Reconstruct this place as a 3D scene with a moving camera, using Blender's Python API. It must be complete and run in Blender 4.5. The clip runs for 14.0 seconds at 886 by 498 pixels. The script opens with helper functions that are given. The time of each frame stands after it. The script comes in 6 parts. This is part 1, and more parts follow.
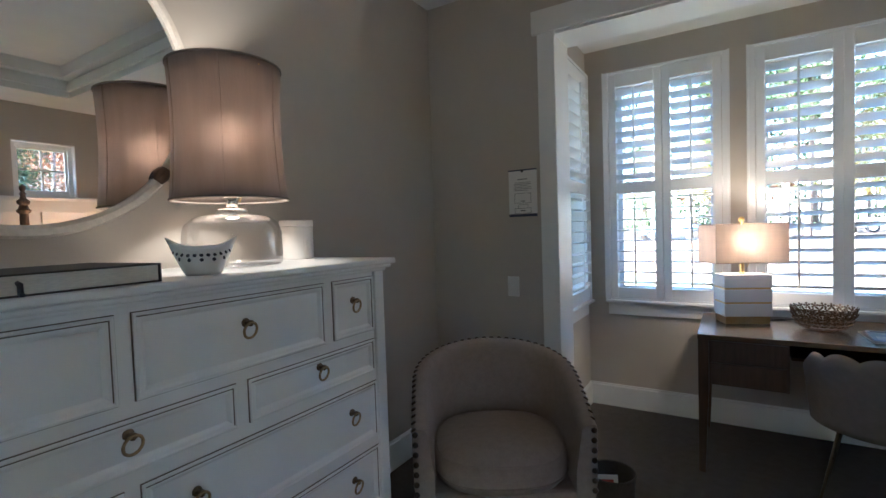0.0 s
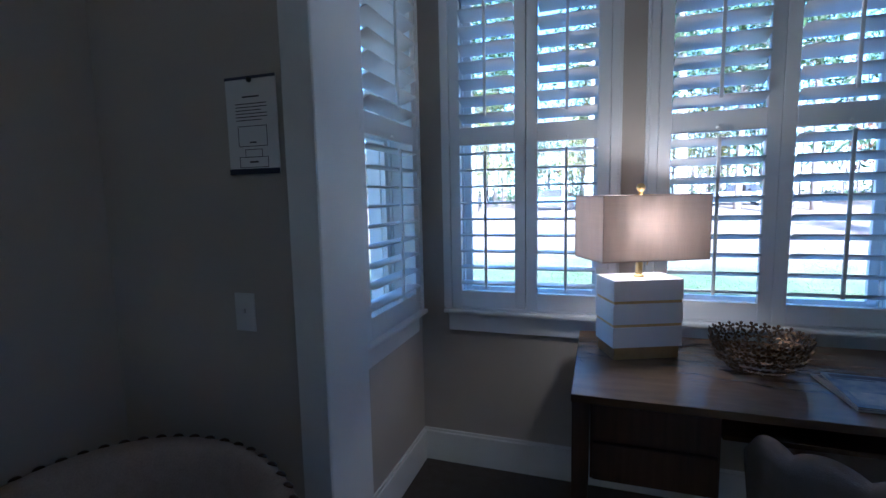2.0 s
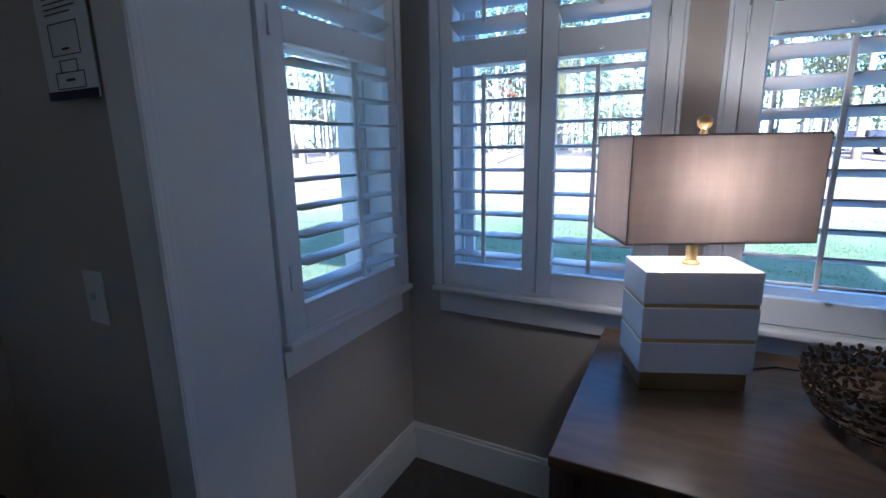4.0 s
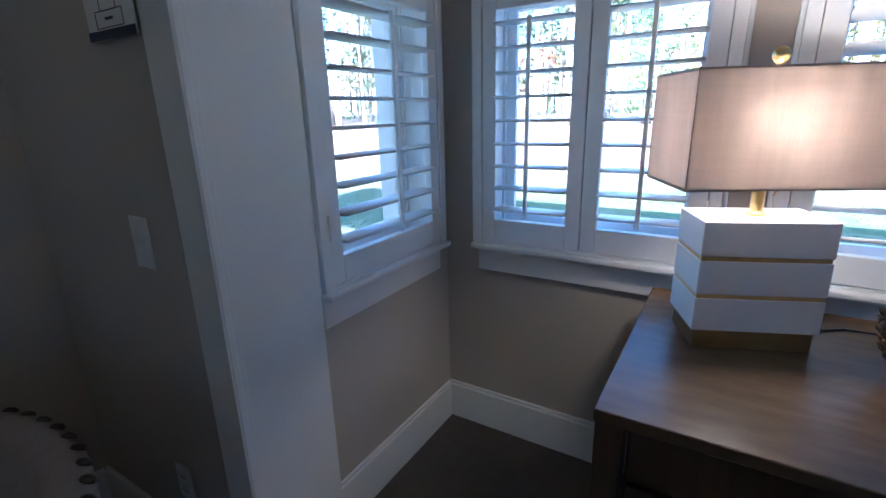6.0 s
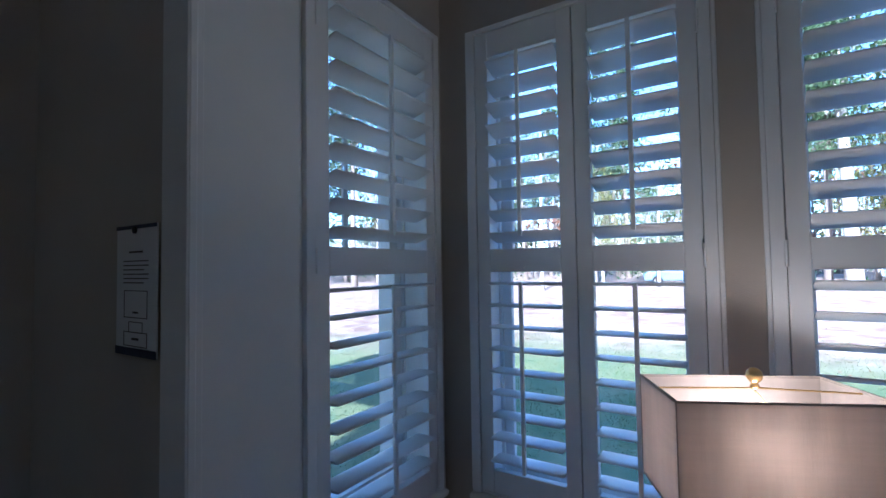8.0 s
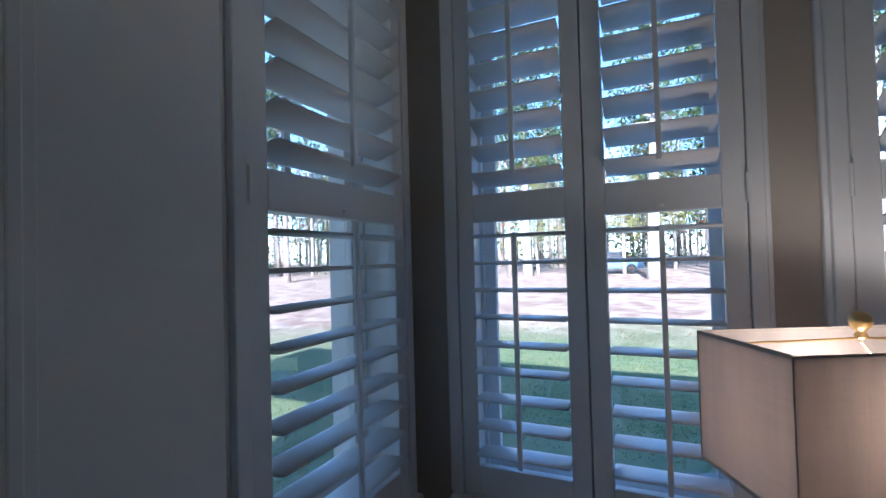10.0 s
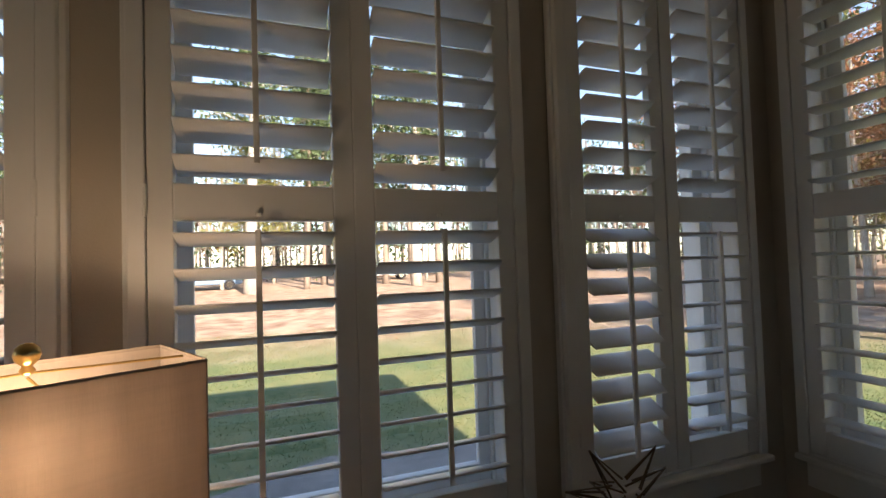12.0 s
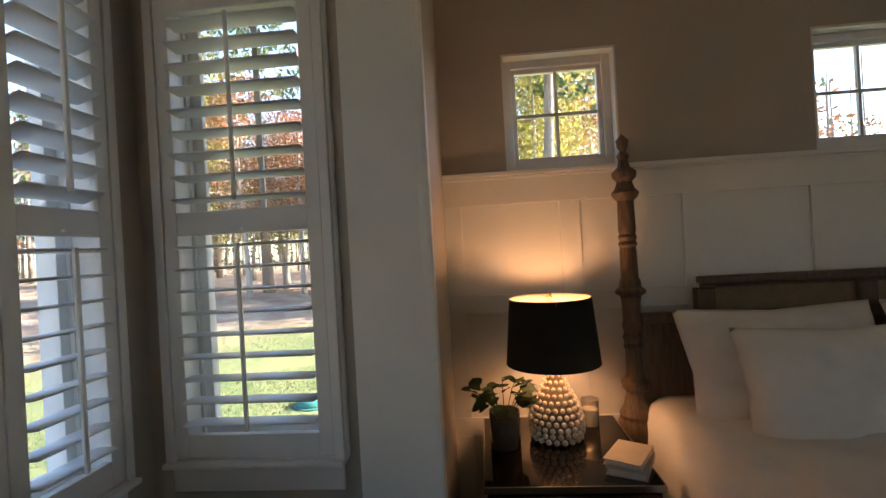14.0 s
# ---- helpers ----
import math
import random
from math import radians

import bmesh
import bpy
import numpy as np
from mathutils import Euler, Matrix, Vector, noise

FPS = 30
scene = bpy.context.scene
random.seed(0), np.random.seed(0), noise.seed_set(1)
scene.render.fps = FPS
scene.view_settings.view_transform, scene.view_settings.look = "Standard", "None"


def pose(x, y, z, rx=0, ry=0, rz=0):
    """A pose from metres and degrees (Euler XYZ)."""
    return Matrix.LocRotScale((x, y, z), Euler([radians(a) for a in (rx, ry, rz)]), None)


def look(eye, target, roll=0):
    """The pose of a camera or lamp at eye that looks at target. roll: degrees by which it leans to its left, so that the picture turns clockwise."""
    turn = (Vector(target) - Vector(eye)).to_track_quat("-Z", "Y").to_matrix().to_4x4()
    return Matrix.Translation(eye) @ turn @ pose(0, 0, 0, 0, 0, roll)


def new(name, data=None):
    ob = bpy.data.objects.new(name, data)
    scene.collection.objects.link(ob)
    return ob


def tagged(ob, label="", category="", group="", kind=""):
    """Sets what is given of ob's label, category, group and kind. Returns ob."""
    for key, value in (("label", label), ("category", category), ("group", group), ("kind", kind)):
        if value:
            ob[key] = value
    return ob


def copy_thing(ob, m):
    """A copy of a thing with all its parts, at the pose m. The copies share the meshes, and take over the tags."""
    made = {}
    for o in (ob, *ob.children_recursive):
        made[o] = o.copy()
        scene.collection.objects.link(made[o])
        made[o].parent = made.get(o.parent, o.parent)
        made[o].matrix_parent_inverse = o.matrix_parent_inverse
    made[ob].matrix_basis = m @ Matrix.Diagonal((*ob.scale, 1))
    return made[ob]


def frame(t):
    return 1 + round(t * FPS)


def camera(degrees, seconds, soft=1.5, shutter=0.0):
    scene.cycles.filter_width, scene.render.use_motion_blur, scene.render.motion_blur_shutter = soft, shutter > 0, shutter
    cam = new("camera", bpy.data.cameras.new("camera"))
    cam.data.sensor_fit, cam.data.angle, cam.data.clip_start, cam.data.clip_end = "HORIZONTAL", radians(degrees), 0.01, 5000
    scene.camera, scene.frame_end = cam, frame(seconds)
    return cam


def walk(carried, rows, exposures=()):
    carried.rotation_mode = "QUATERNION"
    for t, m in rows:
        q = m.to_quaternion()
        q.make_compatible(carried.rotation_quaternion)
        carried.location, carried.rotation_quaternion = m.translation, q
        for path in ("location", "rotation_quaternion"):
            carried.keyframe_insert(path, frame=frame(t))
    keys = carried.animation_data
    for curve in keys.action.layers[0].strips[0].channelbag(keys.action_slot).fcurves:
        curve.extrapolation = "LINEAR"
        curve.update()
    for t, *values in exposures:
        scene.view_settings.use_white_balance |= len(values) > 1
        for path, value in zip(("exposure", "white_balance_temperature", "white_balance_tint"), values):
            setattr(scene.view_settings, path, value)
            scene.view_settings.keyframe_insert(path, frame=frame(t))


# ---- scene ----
cam = camera(87.0, 14.0)
PATH = [
    (0, (0.119, -0.074, 1.406), (-0.931, 1.627, 1.327), -1.9),
    (0.5, (0.059, 0.289, 1.434), (-0.81, 2.089, 1.34), -2.1),
    (1, (0.008, 0.696, 1.427), (-0.708, 2.559, 1.292), -1.8),
    (1.5, (-0.009, 1.092, 1.395), (-0.642, 2.982, 1.23), -1.6),
    (2, (0.027, 1.43, 1.395), (-0.602, 3.315, 1.173), -1.2),
    (2.2, (0.025, 1.57, 1.386), (-0.617, 3.449, 1.146), -1.0),
    (4.3, (0.152, 2.074, 1.368), (-0.772, 3.772, 0.854), -1.1),
    (4.5, (0.145, 2.08, 1.327), (-0.79, 3.75, 0.749), -1.2),
    (5, (0.127, 2.088, 1.227), (-0.821, 3.683, 0.481), -1.4),
    (5.5, (0.127, 2.089, 1.202), (-0.834, 3.652, 0.406), -1.4),
    (6, (0.118, 2.082, 1.319), (-0.894, 3.713, 0.756), -1.5),
    (6.5, (0.128, 2.032, 1.465), (-0.908, 3.716, 1.165), -1.4),
    (7, (0.16, 2.01, 1.58), (-0.894, 3.71, 1.543), -0.9),
    (7.5, (0.205, 2.034, 1.665), (-0.878, 3.712, 1.75), -0.8),
    (9.8, (-0.117, 2.357, 1.541), (-1.084, 4.108, 1.568), -1.7),
    (10, (-0.114, 2.346, 1.532), (-0.959, 4.158, 1.577), -1.5),
    (10.5, (0.021, 2.317, 1.532), (-0.572, 4.227, 1.584), -1.3),
    (11, (0.197, 2.305, 1.553), (-0.034, 4.291, 1.603), -1.4),
    (11.5, (0.355, 2.335, 1.536), (0.552, 4.324, 1.596), -1.7),
    (12, (0.504, 2.477, 1.526), (1.205, 4.35, 1.588), -1.8),
    (12.5, (0.636, 2.536, 1.507), (1.769, 4.184, 1.551), -2.6),
    (13, (0.607, 2.545, 1.497), (2.164, 3.799, 1.528), -2.9),
    (13.5, (0.604, 2.479, 1.495), (2.447, 3.257, 1.525), -3.1),
    (14, (0.645, 2.425, 1.539), (2.638, 2.596, 1.541), -3.2),
]
EXPOSURES = [
    (0.0, 4.4, 5150, 8), (1.0, 4.0, 4700, 8), (2.2, 3.15, 4300, 11), (5.0, 2.98, 4450, 12), (5.6, 3.35, 4400, 11), (6.0, 3.72, 4600, 11), (6.5, 3.3, 4700, 12), (7.5, 2.7, 4500, 13),
    (10.0, 2.33, 4750, 12), (10.6, 2.15, 5050, 14), (11.0, 2.1, 5350, 15), (11.5, 2.2, 6500, 16), (12.0, 2.15, 7500, 17), (12.5, 2.15, 7900, 15), (13.3, 2.6, 8200, 16), (14.0, 3.15, 7000, 13),
]
walk(cam, [(t, look(eye, target, roll)) for t, eye, target, roll in PATH], EXPOSURES)

# ---- world and sun ----
SUN_DIR = Vector((0.35, -1.75, 1.0)).normalized()          # towards the sun, behind the house
world = bpy.data.worlds.new("world")
scene.world = world
world.use_nodes = True
wn = world.node_tree
sky = wn.nodes.new("ShaderNodeTexSky")
sky.sky_type = "NISHITA"
sky.sun_disc = False
sky.dust_density, sky.ozone_density = 0.4, 3.5
sky.sun_elevation = math.asin(SUN_DIR.z)
sky.sun_rotation = math.atan2(SUN_DIR.x, SUN_DIR.y)
wn.links.new(sky.outputs[0], wn.nodes["Background"].inputs[0])
wn.nodes["Background"].inputs[1].default_value = 0.125
sun = new("sun", bpy.data.lights.new("sun", "SUN"))
sun.data.energy, sun.data.angle, sun.data.color = 4.6, radians(0.6), (1.0, 0.94, 0.85)
sun.matrix_world = look(SUN_DIR * 50, (0, 0, 0))

# ---- small tools ----
def thing(name, label="", category="", loc=(0, 0, 0), rz=0.0, group="", kind=""):
    ob = new(name)
    ob.empty_display_size = 0.1
    ob.matrix_world = pose(*loc, 0, 0, rz)
    return tagged(ob, label, category, group, kind)


def mesh_of(name, bm, material, smooth=False):
    me = bpy.data.meshes.new(name)
    bmesh.ops.recalc_face_normals(bm, faces=bm.faces)
    if smooth:
        for f in bm.faces:
            f.smooth = True
    bm.to_mesh(me)
    bm.free()
    me.materials.append(material)
    return me


def soften(ob, width, segments=2):
    m = ob.modifiers.new("bevel", "BEVEL")
    m.width, m.segments, m.limit_method = width, segments, "ANGLE"
    m.angle_limit = radians(40)
    return ob


def part(name, bm, material, parent, label="", smooth=False, bevel=0.0):
    ob = new(name, mesh_of(name, bm, material, smooth))
    ob.parent = parent
    if bevel:
        soften(ob, bevel)
    return tagged(ob, label)


def solo(name, bm, material, label, category="", kind="", group="", smooth=False, bevel=0.0, loc=(0, 0, 0), rz=0.0):
    ob = new(name, mesh_of(name, bm, material, smooth))
    ob.matrix_world = pose(*loc, 0, 0, rz)
    if bevel:
        soften(ob, bevel)
    return tagged(ob, label, category, group, kind)


def box(bm, x0, y0, z0, x1, y1, z1, m=None):
    v = [bm.verts.new((x, y, z)) for x in (x0, x1) for y in (y0, y1) for z in (z0, z1)]
    for a in ((0, 1, 3, 2), (4, 6, 7, 5), (0, 4, 5, 1), (2, 3, 7, 6), (0, 2, 6, 4), (1, 5, 7, 3)):
        bm.faces.new([v[i] for i in a])
    if m is not None:
        bmesh.ops.transform(bm, matrix=m, verts=v)
    return v


def boxes(*rows):
    bm = bmesh.new()
    for r in rows:
        box(bm, *r)
    return bm


def lathe(profile, steps=32, bm=None, caps=True, at=(0, 0, 0)):
    """A turned body: profile rows of radius and height, from the bottom up."""
    bm = bm or bmesh.new()
    rings = []
    for r, z in profile:
        rings.append([bm.verts.new((at[0] + r * math.cos(2 * math.pi * i / steps), at[1] + r * math.sin(2 * math.pi * i / steps), at[2] + z)) for i in range(steps)])
    for a, b in zip(rings, rings[1:]):
        for i in range(steps):
            j = (i + 1) % steps
            bm.faces.new((a[i], a[j], b[j], b[i]))
    if caps:
        if profile[0][0] > 1e-4:
            bm.faces.new(list(reversed(rings[0])))
        if profile[-1][0] > 1e-4:
            bm.faces.new(rings[-1])
    return bm


def tube(points, radius, steps=8, bm=None, close=False):
    """A round bar along points; radius may be a list."""
    bm = bm or bmesh.new()
    pts = [Vector(p) for p in points]
    n = len(pts)
    radii = radius if isinstance(radius, (list, tuple)) else [radius] * n
    rings, ref = [], None
    for i, p in enumerate(pts):
        if close:
            d = pts[(i + 1) % n] - pts[i - 1]
        else:
            d = pts[min(i + 1, n - 1)] - pts[max(i - 1, 0)]
        d.normalize()
        if ref is None:
            ref = Vector((0, 0, 1)) if abs(d.z) < 0.9 else Vector((1, 0, 0))
        a = (ref - d * ref.dot(d)).normalized()
        b = d.cross(a)
        ref = a
        rings.append([bm.verts.new(p + (a * math.cos(2 * math.pi * k / steps) + b * math.sin(2 * math.pi * k / steps)) * radii[i]) for k in range(steps)])
    for i in range(n if close else n - 1):
        r, s = rings[i], rings[(i + 1) % n]
        for k in range(steps):
            bm.faces.new((r[k], r[(k + 1) % steps], s[(k + 1) % steps], s[k]))
    if not close:
        bm.faces.new(list(reversed(rings[0])))
        bm.faces.new(rings[-1])
    return bm


# ---- materials ----
def material(name, base, rough=0.6, metal=0.0, grain=0.0, scale=20.0, bump=0.0, bump_scale=200.0, second=None, stretch=(1, 1, 1), spec=0.5, random_amount=0.0, detail=4.0):
    """A Principled surface: base colour varied at two scales, with fine relief."""
    mat = bpy.data.materials.new(name)
    mat.use_nodes = True
    nt = mat.node_tree
    p = nt.nodes["Principled BSDF"]
    p.inputs["Roughness"].default_value = rough
    p.inputs["Metallic"].default_value = metal
    p.inputs["Specular IOR Level"].default_value = spec
    co = nt.nodes.new("ShaderNodeTexCoord")
    mp = nt.nodes.new("ShaderNodeMapping")
    mp.inputs["Scale"].default_value = stretch
    nt.links.new(co.outputs["Object"], mp.inputs[0])
    n1 = nt.nodes.new("ShaderNodeTexNoise")
    n1.inputs["Scale"].default_value, n1.inputs["Detail"].default_value = scale, detail
    n2 = nt.nodes.new("ShaderNodeTexNoise")
    n2.inputs["Scale"].default_value, n2.inputs["Detail"].default_value = scale * 0.13, 3
    nt.links.new(mp.outputs[0], n1.inputs[0])
    nt.links.new(co.outputs["Object"], n2.inputs[0])
    add = nt.nodes.new("ShaderNodeMath")
    add.operation = "MULTIPLY_ADD"
    nt.links.new(n1.outputs[0], add.inputs[0])
    add.inputs[1].default_value = 0.6
    half = nt.nodes.new("ShaderNodeMath")
    half.operation = "MULTIPLY"
    nt.links.new(n2.outputs[0], half.inputs[0])
    half.inputs[1].default_value = 0.4
    nt.links.new(half.outputs[0], add.inputs[2])
    ramp = nt.nodes.new("ShaderNodeValToRGB")
    two = second or [c * (1 - grain) for c in base]
    ramp.color_ramp.elements[0].position, ramp.color_ramp.elements[1].position = 0.35, 0.65
    ramp.color_ramp.elements[0].color = (*two, 1)
    ramp.color_ramp.elements[1].color = (*base, 1)
    nt.links.new(add.outputs[0], ramp.inputs[0])
    colour = ramp.outputs[0]
    if random_amount:
        info = nt.nodes.new("ShaderNodeObjectInfo")
        hsv = nt.nodes.new("ShaderNodeHueSaturation")
        mr = nt.nodes.new("ShaderNodeMapRange")
        mr.inputs["To Min"].default_value, mr.inputs["To Max"].default_value = 1 - random_amount, 1 + random_amount
        nt.links.new(info.outputs["Random"], mr.inputs[0])
        nt.links.new(mr.outputs[0], hsv.inputs["Value"])
        nt.links.new(colour, hsv.inputs["Color"])
        colour = hsv.outputs[0]
    nt.links.new(colour, p.inputs["Base Color"])
    if bump:
        n3 = nt.nodes.new("ShaderNodeTexNoise")
        n3.inputs["Scale"].default_value = bump_scale
        nt.links.new(mp.outputs[0], n3.inputs[0])
        b = nt.nodes.new("ShaderNodeBump")
        b.inputs["Strength"].default_value, b.inputs["Distance"].default_value = bump, 0.004
        nt.links.new(n3.outputs[0], b.inputs["Height"])
        nt.links.new(b.outputs[0], p.inputs["Normal"])
    return mat


def thin_glass(name, gloss=0.06, tint=(1, 1, 1), rim=0.45):
    mat = bpy.data.materials.new(name)
    mat.use_nodes = True
    nt = mat.node_tree
    nt.nodes.remove(nt.nodes["Principled BSDF"])
    t, g, mix = nt.nodes.new("ShaderNodeBsdfTransparent"), nt.nodes.new("ShaderNodeBsdfGlossy"), nt.nodes.new("ShaderNodeMixShader")
    t.inputs[0].default_value = (*tint, 1)
    g.inputs["Roughness"].default_value = 0.02
    lw, amount = nt.nodes.new("ShaderNodeLayerWeight"), nt.nodes.new("ShaderNodeMath")
    lw.inputs[0].default_value = 0.25
    amount.operation = "MULTIPLY_ADD"
    amount.inputs[1].default_value, amount.inputs[2].default_value = rim, gloss * 0.5
    nt.links.new(lw.outputs["Facing"], amount.inputs[0])
    nt.links.new(amount.outputs[0], mix.inputs[0])
    nt.links.new(t.outputs[0], mix.inputs[1])
    nt.links.new(g.outputs[0], mix.inputs[2])
    nt.links.new(mix.outputs[0], nt.nodes["Material Output"].inputs[0])
    return mat


def shade_cloth(name, base, through_part=0.45, weave=220.0, gloss=0.85, cross=False, forward=0.12):
    """Lampshade cloth: part of the light inside comes through."""
    mat = material(name, base, 0.85, grain=0.16, scale=30, bump=0.25, bump_scale=weave, stretch=(1, 1, 0.12))
    nt = mat.node_tree
    p = nt.nodes["Principled BSDF"]
    tr, mix = nt.nodes.new("ShaderNodeBsdfTranslucent"), nt.nodes.new("ShaderNodeMixShader")
    nt.links.new(p.inputs["Base Color"].links[0].from_socket, tr.inputs[0])
    mix.inputs[0].default_value = through_part
    nt.links.new(p.outputs[0], mix.inputs[1])
    nt.links.new(tr.outputs[0], mix.inputs[2])
    # the thin threads let part of the light go on nearly straight
    on, both = nt.nodes.new("ShaderNodeBsdfRefraction"), nt.nodes.new("ShaderNodeMixShader")
    on.inputs["Roughness"].default_value, on.inputs["IOR"].default_value = 0.85, 1.30
    nt.links.new(p.inputs["Base Color"].links[0].from_socket, on.inputs["Color"])
    both.inputs[0].default_value = forward
    nt.links.new(mix.outputs[0], both.inputs[1])
    nt.links.new(on.outputs[0], both.inputs[2])
    nt.links.new(both.outputs[0], nt.nodes["Material Output"].inputs[0])
    p.inputs["Roughness"].default_value = gloss
    if cross:
        # slubs of the weft over those of the warp
        co, mp, n = nt.nodes.new("ShaderNodeTexCoord"), nt.nodes.new("ShaderNodeMapping"), nt.nodes.new("ShaderNodeTexNoise")
        mp.inputs["Scale"].default_value = (5, 5, 150)
        n.inputs["Scale"].default_value, n.inputs["Detail"].default_value = 1.0, 3
        nt.links.new(co.outputs["Object"], mp.inputs[0])
        nt.links.new(mp.outputs[0], n.inputs[0])
        mr, mul = nt.nodes.new("ShaderNodeMapRange"), nt.nodes.new("ShaderNodeVectorMath")
        mr.inputs["From Min"].default_value, mr.inputs["From Max"].default_value = 0.30, 0.65
        mr.inputs["To Min"].default_value, mr.inputs["To Max"].default_value = 0.965, 1.02
        mul.operation = "MULTIPLY"
        colour = p.inputs["Base Color"].links[0].from_socket
        nt.links.new(n.outputs[0], mr.inputs[0])
        nt.links.new(colour, mul.inputs[0])
        nt.links.new(mr.outputs[0], mul.inputs[1])
        nt.links.new(mul.outputs[0], p.inputs["Base Color"])
        nt.links.new(mul.outputs[0], tr.inputs[0])
    return mat


def leaf_material(name, base, second, random_amount=0.25):
    mat = material(name, base, 0.7, second=second, scale=3.0, random_amount=random_amount)
    nt = mat.node_tree
    p = nt.nodes["Principled BSDF"]
    tr, mix = nt.nodes.new("ShaderNodeBsdfTranslucent"), nt.nodes.new("ShaderNodeMixShader")
    nt.links.new(p.inputs["Base Color"].links[0].from_socket, tr.inputs[0])
    mix.inputs[0].default_value = 0.35
    nt.links.new(p.outputs[0], mix.inputs[1])
    nt.links.new(tr.outputs[0], mix.inputs[2])
    nt.links.new(mix.outputs[0], nt.nodes["Material Output"].inputs[0])
    return mat


M_WALL = material("greige_wall_paint", (0.50, 0.450, 0.385), 0.75, grain=0.05, scale=6, bump=0.12, bump_scale=260)
M_TRIM = material("white_trim_paint", (0.80, 0.79, 0.76), 0.38, grain=0.04, scale=9, bump=0.04, bump_scale=90)
M_SHUTTER = material("white_shutter_paint", (0.80, 0.80, 0.79), 0.36, grain=0.03, scale=12, bump=0.03, bump_scale=120)
M_CEIL = material("white_ceiling_paint", (0.78, 0.77, 0.74), 0.85, grain=0.04, scale=5, bump=0.1, bump_scale=300)
M_CARPET = material("taupe_carpet", (0.120, 0.099, 0.082), 0.95, grain=0.35, scale=160, bump=0.9, bump_scale=260)
M_GLASS = thin_glass("window_glass")
M_BRASS = material("brushed_brass", (0.72, 0.50, 0.20), 0.28, 1.0, grain=0.12, scale=60)
M_SIDING = material("white_siding", (0.74, 0.74, 0.72), 0.6, grain=0.06, scale=8)
M_ROOF = material("dark_shingles", (0.07, 0.065, 0.06), 0.9, grain=0.4, scale=14, bump=0.6, bump_scale=30)

# ---- the shell of the room ----
H = 2.88            # ceiling height
BX0, BX1 = -0.84, 2.25          # side walls of the bay
BY = 3.66                       # front wall of the bay
WY = 2.610                      # room wall that the bay opens from
RX0, RX1, RY0 = -1.60, 3.00, -2.60
JX0, JX1, JY = -0.738, 2.150, 2.865      # jamb faces of the bay opening
Z0, Z1 = 0.862, 2.512           # window openings of the bay


def wall(name, axis, a, b, u0, u1, z0, z1, holes=(), material_=None, label=""):
    """A wall between planes a and b of one axis, with rectangular openings (u0, u1, z0, z1)."""
    us = sorted({u0, u1, *(h[0] for h in holes), *(h[1] for h in holes)})
    zs = sorted({z0, z1, *(h[2] for h in holes), *(h[3] for h in holes)})
    nu, nz = len(us) - 1, len(zs) - 1

    def solid(i, k):
        if not (0 <= i < nu and 0 <= k < nz):
            return False
        u, z = (us[i] + us[i + 1]) / 2, (zs[k] + zs[k + 1]) / 2
        return not any(h[0] < u < h[1] and h[2] < z < h[3] for h in holes)

    bm = bmesh.new()
    grid = {(i, k, d): bm.verts.new((us[i], w, zs[k]) if axis == "y" else (w, us[i], zs[k])) for i in range(nu + 1) for k in range(nz + 1) for d, w in ((0, a), (1, b))}
    for i in range(nu):
        for k in range(nz):
            if not solid(i, k):
                continue
            for d in (0, 1):
                bm.faces.new([grid[q] for q in ((i, k, d), (i + 1, k, d), (i + 1, k + 1, d), (i, k + 1, d))])
            for (di, dk), (p, q) in (((-1, 0), ((0, 0), (0, 1))), ((1, 0), ((1, 0), (1, 1))), ((0, -1), ((0, 0), (1, 0))), ((0, 1), ((0, 1), (1, 1)))):
                if not solid(i + di, k + dk):
                    bm.faces.new([grid[i + p[0], k + p[1], 0], grid[i + q[0], k + q[1], 0], grid[i + q[0], k + q[1], 1], grid[i + p[0], k + p[1], 1]])
    for v in [v for v in bm.verts if not v.link_faces]:
        bm.verts.remove(v)
    return solo(name, bm, material_ or M_WALL, label or "greige painted wall", kind="structure")


C = 0.705                       # middle of the bay
W1, W2, W3 = (-0.61, 0.021), (0.3125, 1.0975), (1.389, 2.02)
WS = (3.025, 3.50)              # side windows, along y
pad = 0.045
holes_front = [(w[0] - pad, w[1] + pad, Z0, Z1) for w in (W1, W2, W3)]
hole_side = [(WS[0] - pad, WS[1] + pad, Z0, Z1)]
wall("wall_bay_front", "y", BY, BY + 0.20, BX0 - 0.2, BX1 + 0.2, -0.6, H + 0.1, holes_front)
wall("wall_bay_west", "x", BX0 - 0.20, BX0, WY + 0.12, BY, -0.6, H + 0.1, hole_side)
wall("wall_bay_east", "x", BX1, BX1 + 0.20, WY + 0.12, BY, -0.6, H + 0.1, hole_side)
wall("wall_north_west", "y", WY, WY + 0.12, RX0 - 0.2, JX0 - 0.02, -0.6, H + 0.1)
wall("wall_north_east", "y", WY, WY + 0.12, JX1 + 0.02, RX1 + 0.2, -0.6, H + 0.1)
wall("wall_over_bay", "y", WY, JY - 0.01, JX0 - 0.02, JX1 + 0.02, 2.535, H + 0.1)
ADDED_WEST = (-2.05, -0.95, 1.10, 2.10)      # unseen window added in the west wall to light the room
wall("wall_west", "x", RX0 - 0.2, RX0, RY0, WY, -0.6, H + 0.4, [ADDED_WEST])
SW = [(1.73, 2.286), (0.27, 0.826), (-1.29, -0.734)]     # small high windows of the bed wall
SZ0, SZ1 = 1.905, 2.495
wall("wall_east", "x", RX1, RX1 + 0.2, RY0, WY, -0.6, H + 0.4, [(a, b, SZ0, SZ1) for a, b in SW])
